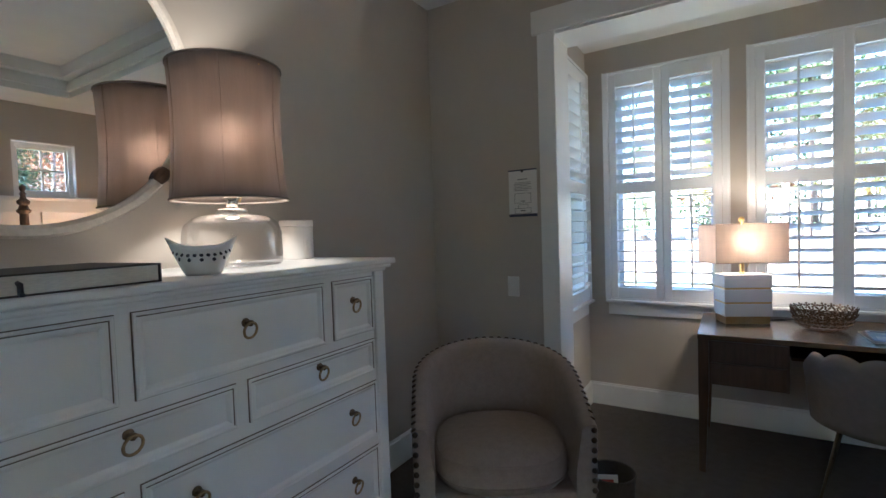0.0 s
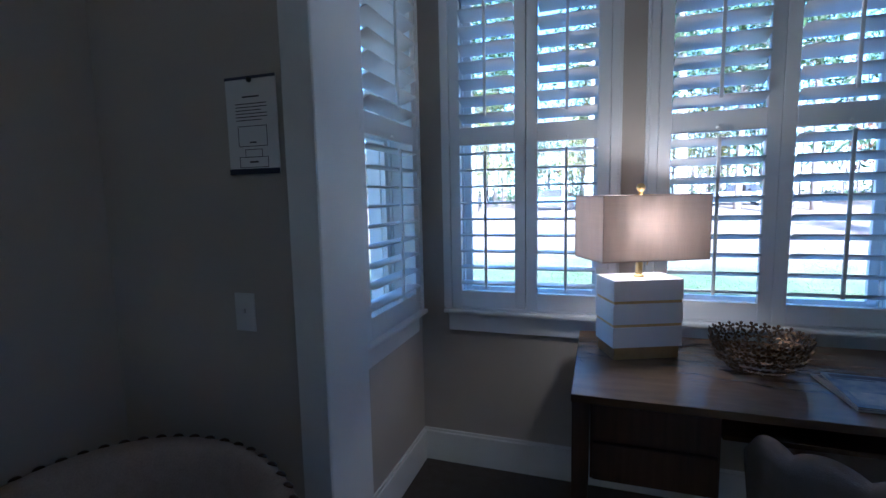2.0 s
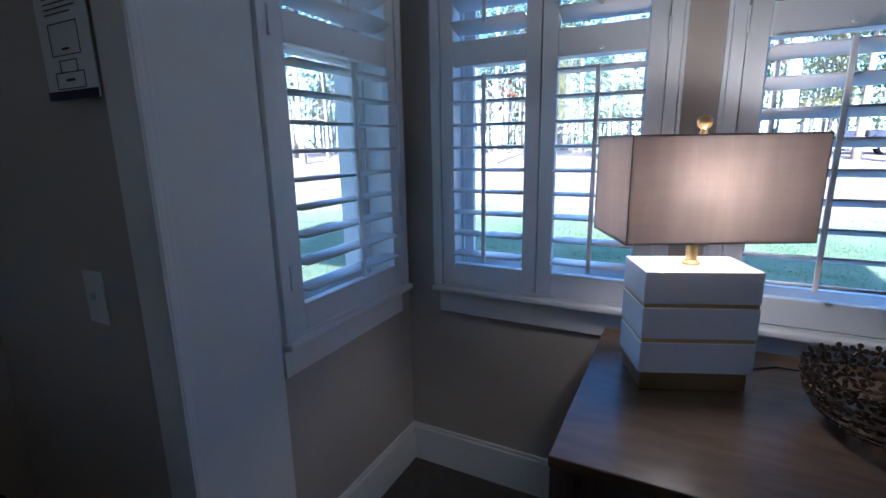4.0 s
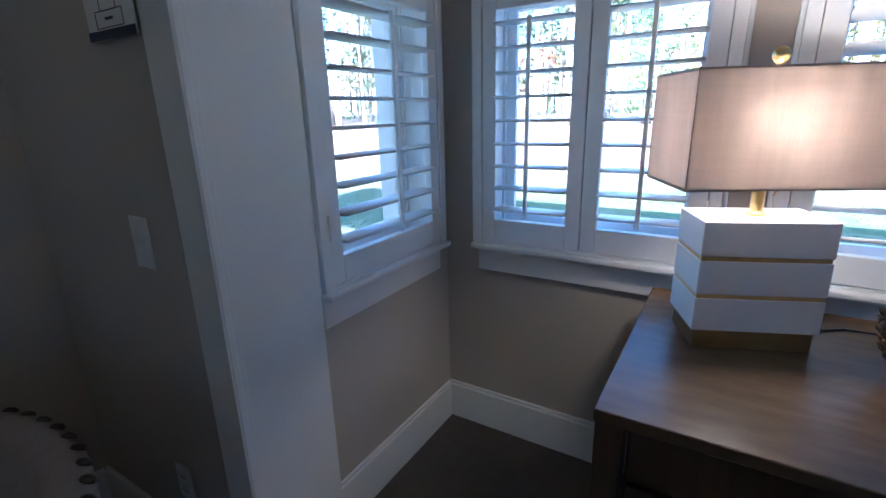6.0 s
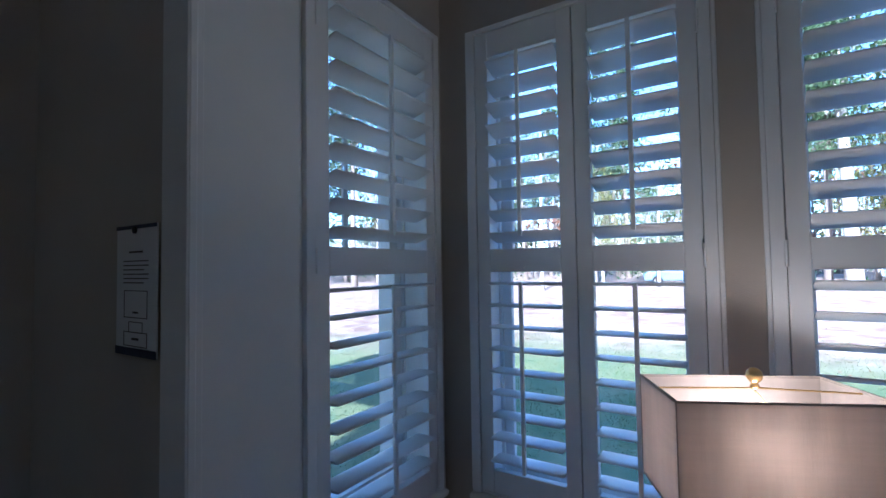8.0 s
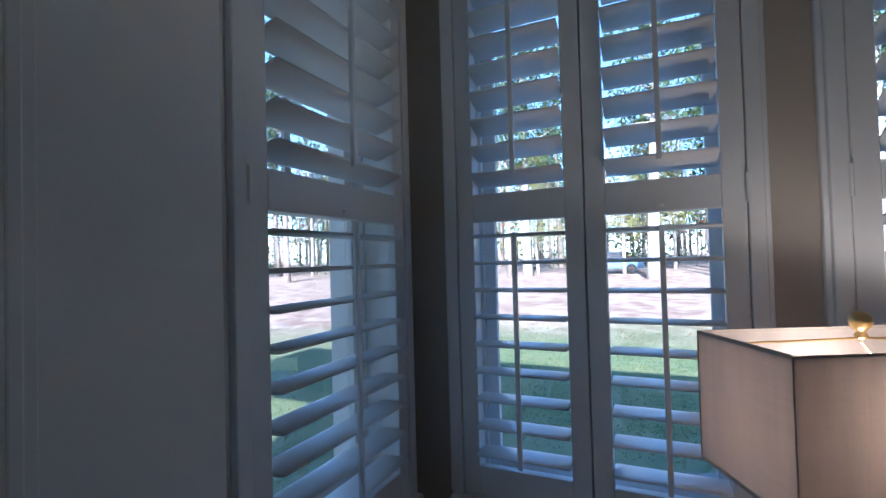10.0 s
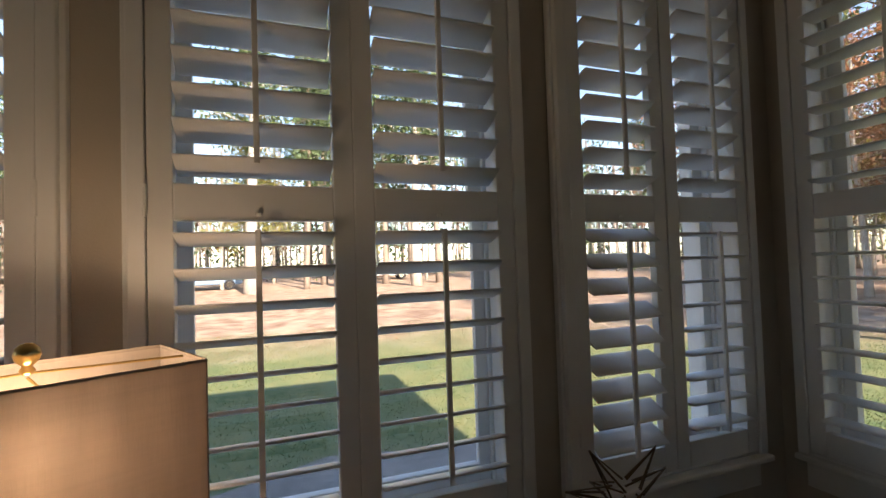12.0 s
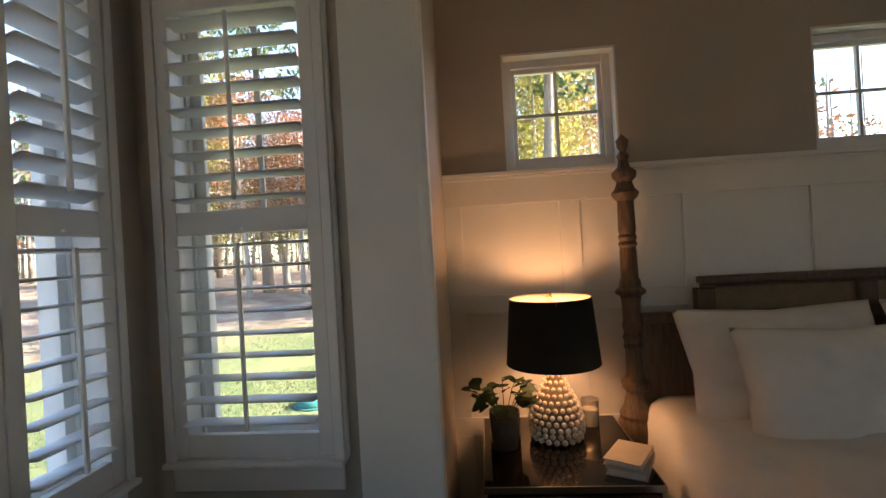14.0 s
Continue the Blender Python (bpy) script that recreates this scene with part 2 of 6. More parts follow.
ADDED_SOUTH = (1.40, 2.85, 0.08, 0.62)       # unseen low window added in the south wall for warm fill
wall("wall_south", "y", RY0 - 0.2, RY0, RX0 - 0.2, RX1 + 0.2, -0.6, 5.2, [ADDED_SOUTH])
solo("floor", boxes((RX0 - 0.2, RY0 - 0.2, -0.2, RX1 + 0.2, BY + 0.02, 0.0)), M_CARPET, "taupe cut-pile carpet floor", kind="structure")


def ceiling():
    bm = bmesh.new()
    x0, x1, y0, y1 = RX0 + 0.55, RX1 - 0.55, RY0 + 0.55, WY - 0.55
    for r in ((RX0, RY0, RX1, y0), (RX0, y1, RX1, WY), (RX0, y0, x0, y1), (x1, y0, RX1, y1)):
        box(bm, r[0], r[1], H, r[2], r[3], H + 0.05)
    t = H + 0.28
    for r in ((x0 - .04, y0 - .04, x1 + .04, y0), (x0 - .04, y1, x1 + .04, y1 + .04), (x0 - .04, y0, x0, y1), (x1, y0, x1 + .04, y1)):
        box(bm, r[0], r[1], H + 0.05, r[2], r[3], t)
    box(bm, x0, y0, t, x1, y1, t + 0.05)
    # stepped crown round the tray
    for k, (d, z) in enumerate(((0.09, 0.17), (0.03, 0.06))):
        zz = H + z
        for r in ((x0, y0, x1, y0 + d), (x0, y1 - d, x1, y1), (x0, y0 + d, x0 + d, y1 - d), (x1 - d, y0 + d, x1, y1 - d)):
            box(bm, r[0], r[1], zz, r[2], r[3], zz + 0.11 - 0.002 * k if k == 0 else zz + 0.06)
    # bay ceiling
    box(bm, BX0, JY - 0.01, 2.74, BX1, BY, 2.80)
    return solo("ceiling", bm, M_CEIL, "white tray ceiling with stepped crown", kind="structure")


ceiling()


def roof():
    """Gabled roof over the house, which throws the shade on the lawn."""
    bm = bmesh.new()
    box(bm, -2.3, -2.9, 3.3, 3.9, 4.05, 3.42)
    box(bm, -6.0, 1.0, 3.3, -2.3, 4.05, 3.42)
    v = [bm.verts.new(p) for p in ((-2.3, -2.9, 3.42), (3.9, -2.9, 3.42), (3.9, 4.05, 3.42), (-2.3, 4.05, 3.42), (-2.3, -2.9, 5.3), (3.9, -2.9, 5.3), (-2.3, -2.4, 5.6), (3.9, -2.4, 5.6))]
    for f in ((0, 1, 5, 4), (4, 5, 7, 6), (2, 3, 6, 7), (1, 2, 7, 5), (3, 0, 4, 6)):
        bm.faces.new([v[i] for i in f])
    return solo("roof", bm, M_ROOF, "dark shingled gable roof", kind="structure")


roof()


def trim():
    """Casing and jamb lining of the bay opening, and the baseboards."""
    F = WY - 0.017
    def stile(name, x0, x1):
        bm = boxes((x0, F, 0, x1, WY, 2.53))
        solo(name, bm, M_TRIM, "white painted door-style casing board", kind="structure", bevel=0.003)
    stile("trim_casing_west", -0.838, JX0 + 0.006)
    stile("trim_casing_east", JX1 - 0.006, 2.250)
    solo("trim_casing_head", boxes((-0.870, F - 0.006, 2.53, 2.280, WY, 2.665)), M_TRIM, "white painted head casing board", kind="structure", bevel=0.003)
    solo("trim_jamb_west", boxes((BX0, WY + 0.0, 0, JX0, JY, 2.535), (JX0 - 0.004, F - 0.004, 0, JX0 + 0.004, F + 0.03, 2.52)), M_TRIM, "white painted jamb lining", kind="structure", bevel=0.002)
    solo("trim_jamb_east", boxes((JX1, WY + 0.0, 0, BX1, JY, 2.535), (JX1 - 0.004, F - 0.004, 0, JX1 + 0.004, F + 0.03, 2.52)), M_TRIM, "white painted jamb lining", kind="structure", bevel=0.002)
    solo("trim_jamb_head", boxes((JX0, WY, 2.515, JX1, JY, 2.535)), M_TRIM, "white painted soffit lining", kind="structure")
    h, d = 0.175, 0.016
    rows = {"baseboard_bay_front": (BX0, BY - d, BX1, BY), "baseboard_bay_west": (BX0, JY, BX0 + d, BY - d), "baseboard_bay_east": (BX1 - d, JY, BX1, BY - d),
            "baseboard_north_west": (RX0, WY - d, -0.838, WY), "baseboard_north_east": (2.250, WY - d, RX1, WY), "baseboard_west": (RX0, RY0, RX0 + d, WY - d),
            "baseboard_east": (RX1 - d, RY0, RX1, WY - d), "baseboard_south": (RX0 + d, RY0, RX1 - d, RY0 + d)}

    def board(x0, y0, x1, y1):
        # the upper edge steps back towards its wall
        along_x, e = x1 - x0 > y1 - y0, 0.006
        if along_x:
            a, b = (y0 + e, y1) if y0 > 0 else (y0, y1 - e)
            return boxes((x0, y0, 0, x1, y1, h - 0.016), (x0, a, h - 0.016, x1, b, h))
        a, b = (x0, x1 - e) if x0 < 0 else (x0 + e, x1)
        return boxes((x0, y0, 0, x1, y1, h - 0.016), (a, y0, h - 0.016, b, y1, h))

    for n, (x0, y0, x1, y1) in rows.items():
        solo(n, board(x0, y0, x1, y1), M_TRIM, "tall white painted baseboard", kind="structure", bevel=0.004)


trim()


# Added opening: sun on the floor behind bounces warm light into the room.
def added_south_window():
    w = thing("window_9", "added white framed window of the south wall, out of view", loc=(0, RY0, 0), kind="structure")
    x0, x1, z0, z1 = ADDED_SOUTH
    part("frame", boxes((x0, -0.2, z0, x0 + 0.03, 0.0, z1), (x1 - 0.03, -0.2, z0, x1, 0.0, z1), (x0 + 0.03, -0.2, z1 - 0.03, x1 - 0.03, 0.0, z1), (x0 + 0.03, -0.2, z0, x1 - 0.03, 0.0, z0 + 0.03)), M_TRIM, w, bevel=0.003)
    g = part("pane", boxes((x0 + 0.03, -0.11, z0 + 0.03, x1 - 0.03, -0.106, z1 - 0.03)), M_GLASS, w)
    g.visible_shadow = False


added_south_window()


# Added opening: brings sky light onto the bed; no such window is known.
def added_west_window():
    w = thing("window_10", "added white framed window of the west wall, out of view", loc=(RX0, 0, 0), kind="structure")
    y0, y1, z0, z1 = ADDED_WEST
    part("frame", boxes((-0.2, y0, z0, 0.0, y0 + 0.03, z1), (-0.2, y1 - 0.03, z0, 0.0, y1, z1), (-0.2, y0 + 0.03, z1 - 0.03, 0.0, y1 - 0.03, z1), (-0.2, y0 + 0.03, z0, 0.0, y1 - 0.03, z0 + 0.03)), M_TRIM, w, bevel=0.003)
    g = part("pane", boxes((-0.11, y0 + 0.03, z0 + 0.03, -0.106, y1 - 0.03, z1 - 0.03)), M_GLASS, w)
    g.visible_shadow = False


added_west_window()


# ---- windows and shutters of the bay ----
def bay_window(name, leaves, loc, rz, muntin=False):
    """Jamb lining, double-hung sashes, glass, stool and apron; local y points outdoors, y = 0 is the wall's room face."""
    x0, x1 = leaves[0][0] - pad, leaves[-1][1] + pad
    w = thing(name, "white double-hung window with a clear pane", loc=loc, rz=rz, kind="structure")
    t = 0.018
    part("jamb", boxes((x0, 0.0, Z0, x0 + t, 0.22, Z1), (x1 - t, 0.0, Z0, x1, 0.22, Z1), (x0 + t, 0.0, Z1 - t, x1 - t, 0.22, Z1), (x0 + t, 0.0, Z0, x1 - t, 0.24, Z0 + t),
               (x0 + t, 0.085, Z0 + t, x0 + t + 0.012, 0.10, Z1 - t), (x1 - t - 0.012, 0.085, Z0 + t, x1 - t, 0.10, Z1 - t),
               (x0 + t, 0.145, Z0 + t, x0 + t + 0.016, 0.165, Z1 - t), (x1 - t - 0.016, 0.145, Z0 + t, x1 - t, 0.165, Z1 - t)), M_TRIM, w, bevel=0.002)
    zm = 1.675
    for nm, a, b, y in (("lower_sash", Z0 + t, zm + 0.02, 0.10), ("upper_sash", zm - 0.02, Z1 - t, 0.122)):
        s, xa, xb, d = 0.045, x0 + t + 0.001, x1 - t - 0.001, 0.022
        sash = part(nm, boxes((xa, y, a, xa + s, y + d, b), (xb - s, y, a, xb, y + d, b), (xa + s, y, b - 0.04, xb - s, y + d, b), (xa + s, y, a, xb - s, y + d, a + 0.05)), M_TRIM, w, bevel=0.002)
        if muntin and nm == "upper_sash":
            part("muntin", boxes(((xa + xb) / 2 - 0.011, y + 0.013, a + 0.05, (xa + xb) / 2 + 0.011, y + d, b - 0.04)), M_TRIM, sash)
        g = part("pane", boxes((xa + s, y + 0.009, a + 0.05, xb - s, y + 0.012, b - 0.04)), M_GLASS, sash, "clear glass pane")
        g.visible_shadow = False
    part("exterior_casing", boxes((x0 - 0.09, 0.20, Z0 - 0.05, x0, 0.225, Z1 + 0.09), (x1, 0.20, Z0 - 0.05, x1 + 0.09, 0.225, Z1 + 0.09), (x0, 0.20, Z1, x1, 0.225, Z1 + 0.09), (x0, 0.20, Z0 - 0.05, x1, 0.245, Z0)), M_SIDING, w)
    part("stool", boxes((x0 - 0.045, -0.062, 0.818, x1 + 0.045, 0.0, 0.838)), M_TRIM, w, bevel=0.006)
    part("apron", boxes((x0 - 0.032, -0.018, 0.722, x1 + 0.032, 0.0, 0.812), (x0 - 0.032, -0.030, 0.806, x1 + 0.032, 0.0, 0.818)), M_TRIM, w, bevel=0.003)
    return w


ZL, ZM0, ZM1, ZU = 0.931, 1.637, 1.720, 2.430
LOUVERS = {}


def louver_mesh(length, tilt, key):
    k = (round(length, 4), key)
    if k in LOUVERS:
        return LOUVERS[k]
    bm = bmesh.new()
    n, a, b = 12, 0.0445, 0.0058
    prof = [(-a * math.copysign(abs(math.cos(q)) ** 0.8, math.cos(q)), b * math.copysign(abs(math.sin(q)) ** 0.8, math.sin(q))) for q in [2 * math.pi * i / n for i in range(n)]]
    ends = [[bm.verts.new((x, p, z)) for p, z in prof] for x in (-length / 2, length / 2)]
    for i in range(n):
        j = (i + 1) % n
        bm.faces.new((ends[0][i], ends[0][j], ends[1][j], ends[1][i]))
    bm.faces.new(ends[0])
    bm.faces.new(list(reversed(ends[1])))
    me = mesh_of("louver", bm, M_SHUTTER, smooth=True)
    LOUVERS[k] = me
    return me


def shutter(label, leaves, tilts, loc, rz):
    """Plantation shutter: hanging frame, leaves, louvers, tilt rods. local y points outdoors, y = 0 is the leaves' room face.
    tilts: for each leaf the degrees by which the room edges of the upper and lower louvers are raised."""
    s = thing("plantation_shutter", label, "window shutter", loc, rz, group="plantation shutters of the bay")
    st, g = 0.0505, 0.002
    X0, X1 = leaves[0][0] - st - g, leaves[-1][1] + st + g
    zb, zt = 0.850, 2.526
    f = 0.034
    part("hanging_frame", boxes((X0 - f, -0.006, 0.838, X0, 0.036, zt + f * 0.6), (X1, -0.006, 0.838, X1 + f, 0.036, zt + f * 0.6), (X0, -0.006, zt + g, X1, 0.036, zt + f * 0.6), (X0, 0.004, 0.838, X1, 0.036, zb - g),
                                (X0 - f - 0.012, 0.010, 0.838, X0 - f, 0.034, zt + f * 0.6 + 0.01), (X1 + f, 0.010, 0.838, X1 + f + 0.012, 0.034, zt + f * 0.6 + 0.01)), M_SHUTTER, s, bevel=0.003)
    for k, ((a, b), (tu, tl)) in enumerate(zip(leaves, tilts)):
        d = 0.028
        leaf = part("leaf", boxes((a - st, 0, zb, a, d, zt), (b, 0, zb, b + st, d, zt), (a, 0, zb, b, d, ZL), (a, 0, ZM0, b, d, ZM1), (a, 0, ZU, b, d, zt)), M_SHUTTER, s, bevel=0.003)
        if k:
            part("rebate", boxes((a - st - 0.012, d + 0.001, zb, a - st + 0.010, d + 0.006, zt)), M_SHUTTER, leaf)
        hinge_x = a - st - g if k == 0 else b + st + g
        for z in (1.02, 1.68, 2.36):
            part("hinge", tube([(hinge_x, -0.007, z - 0.035), (hinge_x, -0.007, z + 0.035)], 0.0045, 6), M_SHUTTER, leaf)
        part("magnet_catch", lathe([(0.0, 0.0), (0.006, 0.0), (0.007, 0.006), (0.0, 0.009)], 10, at=((a + b) / 2, -0.004, (ZM0 + ZM1) / 2 - 0.03)), M_TRIM, leaf)
        for z0, z1, tilt in ((ZM1, ZU, tu), (ZL, ZM0, tl)):
            n = 9
            p = (z1 - z0 - 0.004) / n
            for i in range(n):
                ob = new("louver", louver_mesh(b - a - 0.005, tilt, 0))
                ob.parent = leaf
                wob = random.uniform(-1.2, 1.2)
                ob.matrix_basis = pose((a + b) / 2, 0.014, z0 + 0.002 + p * (i + 0.5), -tilt + wob, 0, 0)
            c, q = math.cos(radians(tilt)), math.sin(radians(tilt))
            y, dz = 0.014 - 0.0445 * c - 0.006, 0.0445 * q
            part("tilt_rod", boxes(((a + b) / 2 - 0.0065, y - 0.006, z0 + p * 0.3 + dz, (a + b) / 2 + 0.0065, y + 0.006, z1 - p * 0.45 + dz)), M_SHUTTER, leaf, bevel=0.002)
    return s


def pair(w, half):
    return [(w[0], w[0] + half), (w[1] - half, w[1])]


L1, L2, L3 = pair(W1, 0.263), pair(W2, 0.342), pair(W3, 0.263)
LS = [(-0.2375, 0.2375)]
SM = (WS[0] + WS[1]) / 2
bay_window("window_1", L1, (0, BY, 0), 0)
bay_window("window_2", L2, (0, BY, 0), 0)
bay_window("window_3", L3, (0, BY, 0), 0)
bay_window("window_4", LS, (BX0, SM, 0), 90, True)
bay_window("window_5", LS, (BX1, SM, 0), -90, True)
SHUT_Y = 3.625
shutter("white two-leaf plantation shutter, upper louvers tilted, lower open", L1, [(23, 0), (23, 0)], (0, SHUT_Y, 0), 0)
shutter("wide white two-leaf plantation shutter with half-tilted louvers", L2, [(24, 16), (24, 18)], (0, SHUT_Y, 0), 0)
shutter("white two-leaf plantation shutter with one lower leaf turned down", L3, [(22, -30), (22, 2)], (0, SHUT_Y, 0), 0)
shutter("narrow white single-leaf plantation shutter, upper louvers tilted", LS, [(20, 0)], (-0.803, SM, 0), 90)
shutter("narrow white single-leaf plantation shutter with open louvers", LS, [(5, 0)], (2.213, SM, 0), -90)

# ---- things ----
M_WHITE = material("white_lacquer", (0.80, 0.79, 0.76), 0.30, grain=0.05, scale=7, bump=0.03, bump_scale=60)
M_DARKLINE = material("dark_umber", (0.16, 0.13, 0.10), 0.6, grain=0.3, scale=30)
M_BRONZE = material("aged_bronze", (0.20, 0.14, 0.085), 0.38, 1.0, grain=0.4, scale=90)
M_RING = material("worn_gilt", (0.42, 0.30, 0.16), 0.32, 1.0, grain=0.4, scale=70)
M_LINEN = material("beige_linen", (0.32, 0.255, 0.205), 0.9, grain=0.22, scale=240, bump=0.5, bump_scale=420)
M_VELVET = material("taupe_velvet", (0.23, 0.19, 0.155), 0.85, grain=0.15, scale=30, bump=0.2, bump_scale=300)
M_NAIL = material("dark_nailhead", (0.10, 0.075, 0.055), 0.35, 0.9, grain=0.3, scale=60)
M_WALNUT = material("walnut_veneer", (0.140, 0.092, 0.050), 0.27, second=(0.092, 0.057, 0.030), scale=11, bump=0.08, bump_scale=40, stretch=(0.8, 3, 3))
M_WALNUT_UP = material("walnut_cross_veneer", (0.115, 0.062, 0.034), 0.36, second=(0.060, 0.032, 0.018), scale=14, bump=0.12, bump_scale=60, stretch=(5, 5, 0.4))
M_GLAZED = material("glossy_white_glaze", (0.82, 0.81, 0.79), 0.10, grain=0.03, scale=8)
M_CERAMIC = material("white_ceramic", (0.78, 0.75, 0.70), 0.28, grain=0.05, scale=18)
M_PLASTIC = material("white_plastic", (0.76, 0.75, 0.72), 0.42, grain=0.02, scale=10)
M_PAPER = material("white_paper", (0.78, 0.77, 0.75), 0.7, grain=0.03, scale=15)
M_PAPERBACK = material("cream_paperback_cover", (0.50, 0.43, 0.35), 0.55, grain=0.12, scale=25)
M_INK = material("dark_ink", (0.03, 0.03, 0.04), 0.6)
M_BOWL = material("dark_bronze_wire", (0.13, 0.085, 0.05), 0.42, 0.9, grain=0.5, scale=70)
M_NAVY = material("navy_ink", (0.045, 0.055, 0.10), 0.6)
M_BLACK = material("black_cloth", (0.012, 0.011, 0.012), 0.9, grain=0.3, scale=150)
M_BOOK = material("grey_book_cloth", (0.36, 0.33, 0.30), 0.8, grain=0.15, scale=120)
M_BOOKDARK = material("dark_book_cover", (0.05, 0.045, 0.042), 0.55, grain=0.2, scale=60)
M_PAGES = material("book_pages", (0.70, 0.66, 0.57), 0.8, grain=0.25, scale=80, stretch=(1, 1, 14))
M_COTTON = material("white_cotton", (0.80, 0.77, 0.73), 0.88, grain=0.05, scale=14, bump=0.35, bump_scale=18)
M_BEDWOOD = material("weathered_oak", (0.165, 0.105, 0.066), 0.55, second=(0.05, 0.029, 0.017), scale=18, bump=0.3, bump_scale=70, stretch=(4, 4, 0.5))
M_CANE = material("woven_cane", (0.30, 0.22, 0.14), 0.7, grain=0.45, scale=120, bump=0.6, bump_scale=160, stretch=(1, 2.5, 2.5))
M_DARKGLASS = material("smoked_mirror_top", (0.10, 0.085, 0.075), 0.06, 0.9, grain=0.1, scale=6)
M_CHROME = material("polished_nickel", (0.68, 0.64, 0.58), 0.15, 1.0, grain=0.06, scale=20)
M_LEAF = leaf_material("houseplant_leaf", (0.045, 0.085, 0.035), (0.025, 0.05, 0.02))
M_TURF = leaf_material("green_tuft", (0.07, 0.19, 0.03), (0.03, 0.10, 0.015))
M_WAX = material("candle_wax", (0.72, 0.66, 0.56), 0.5, grain=0.05, scale=12)
M_BASKET = material("dark_bin", (0.06, 0.045, 0.035), 0.6, grain=0.4, scale=60, bump=0.3, bump_scale=90)
M_RED = material("printed_red", (0.42, 0.07, 0.06), 0.6, grain=0.2, scale=40)
M_MAG = material("printed_cover", (0.06, 0.13, 0.27), 0.5, second=(0.36, 0.40, 0.44), scale=24, detail=8)
M_CLEAR = thin_glass("clear_jar_glass", 0.08, (0.97, 0.97, 0.965), 0.9)
M_SHADE_DESK = shade_cloth("oatmeal_shade_cloth", (0.66, 0.58, 0.52), 0.42, cross=True, forward=0.10)
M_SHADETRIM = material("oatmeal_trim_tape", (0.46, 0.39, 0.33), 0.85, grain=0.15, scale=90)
M_SHADE_SILK = shade_cloth("taupe_silk_shade", (0.38, 0.305, 0.26), 0.24, gloss=0.34, forward=0.2)
M_SHADE_LINING = shade_cloth("white_shade_lining", (0.74, 0.70, 0.64), 0.25)


def mirror_material():
    mat = material("silvered_glass", (0.9, 0.9, 0.9), 0.0, 1.0)
    p = mat.node_tree.nodes["Principled BSDF"]
    mat.node_tree.links.remove(p.inputs["Base Color"].links[0])
    p.inputs["Base Color"].default_value = (0.90, 0.91, 0.90, 1)
    return mat


M_MIRROR = mirror_material()


def bulb(name, at, watts, radius=0.03, colour=(1.0, 0.76, 0.52)):
    """The lit bulb of a lamp."""
    ob = new(name, bpy.data.lights.new(name, "POINT"))
    ob.data.energy, ob.data.shadow_soft_size, ob.data.color = watts, radius, colour
    ob.location = at
    return ob


def puff(sx, sy, sz, n=18, p=3.0, q=0.55, wrinkle=0.0, seed=0.0, bm=None, flat=1.0):
    """A pillow lying in x and y: seam round the rim, fullest in the middle."""
    bm = bm or bmesh.new()
    sides = []
    for sgn in (1, -1):
        g = []
        for i in range(n + 1):
            row = []
            for j in range(n + 1):
                u, v = 2 * i / n - 1, 2 * j / n - 1
                h = (max(0, 1 - abs(u) ** p) * max(0, 1 - abs(v) ** p)) ** q
                pinch = 1 - 0.09 * (1 - abs(u)) * abs(v) ** 3 - 0.09 * (1 - abs(v)) * abs(u) ** 3
                w = wrinkle * (noise.noise((u * 2.2 + seed, v * 2.2, sgn * 3 + seed)) + 0.5 * noise.noise((u * 5 + seed, v * 4, seed))) * h
                row.append(bm.verts.new((sx * u * pinch, sy * v * pinch, sgn * (sz * h * (1 if sgn > 0 else flat) + w))))
            g.append(row)
        for i in range(n):
            for j in range(n):
                bm.faces.new((g[i][j], g[i + 1][j], g[i + 1][j + 1], g[i][j + 1]))
        sides.append(g)
    bmesh.ops.remove_doubles(bm, verts=bm.verts, dist=1e-5)
    return bm


# -- dresser and what stands on it --
DRX, DRC, DRT = -1.036, 0.43, 1.308      # front plane, middle along y, height


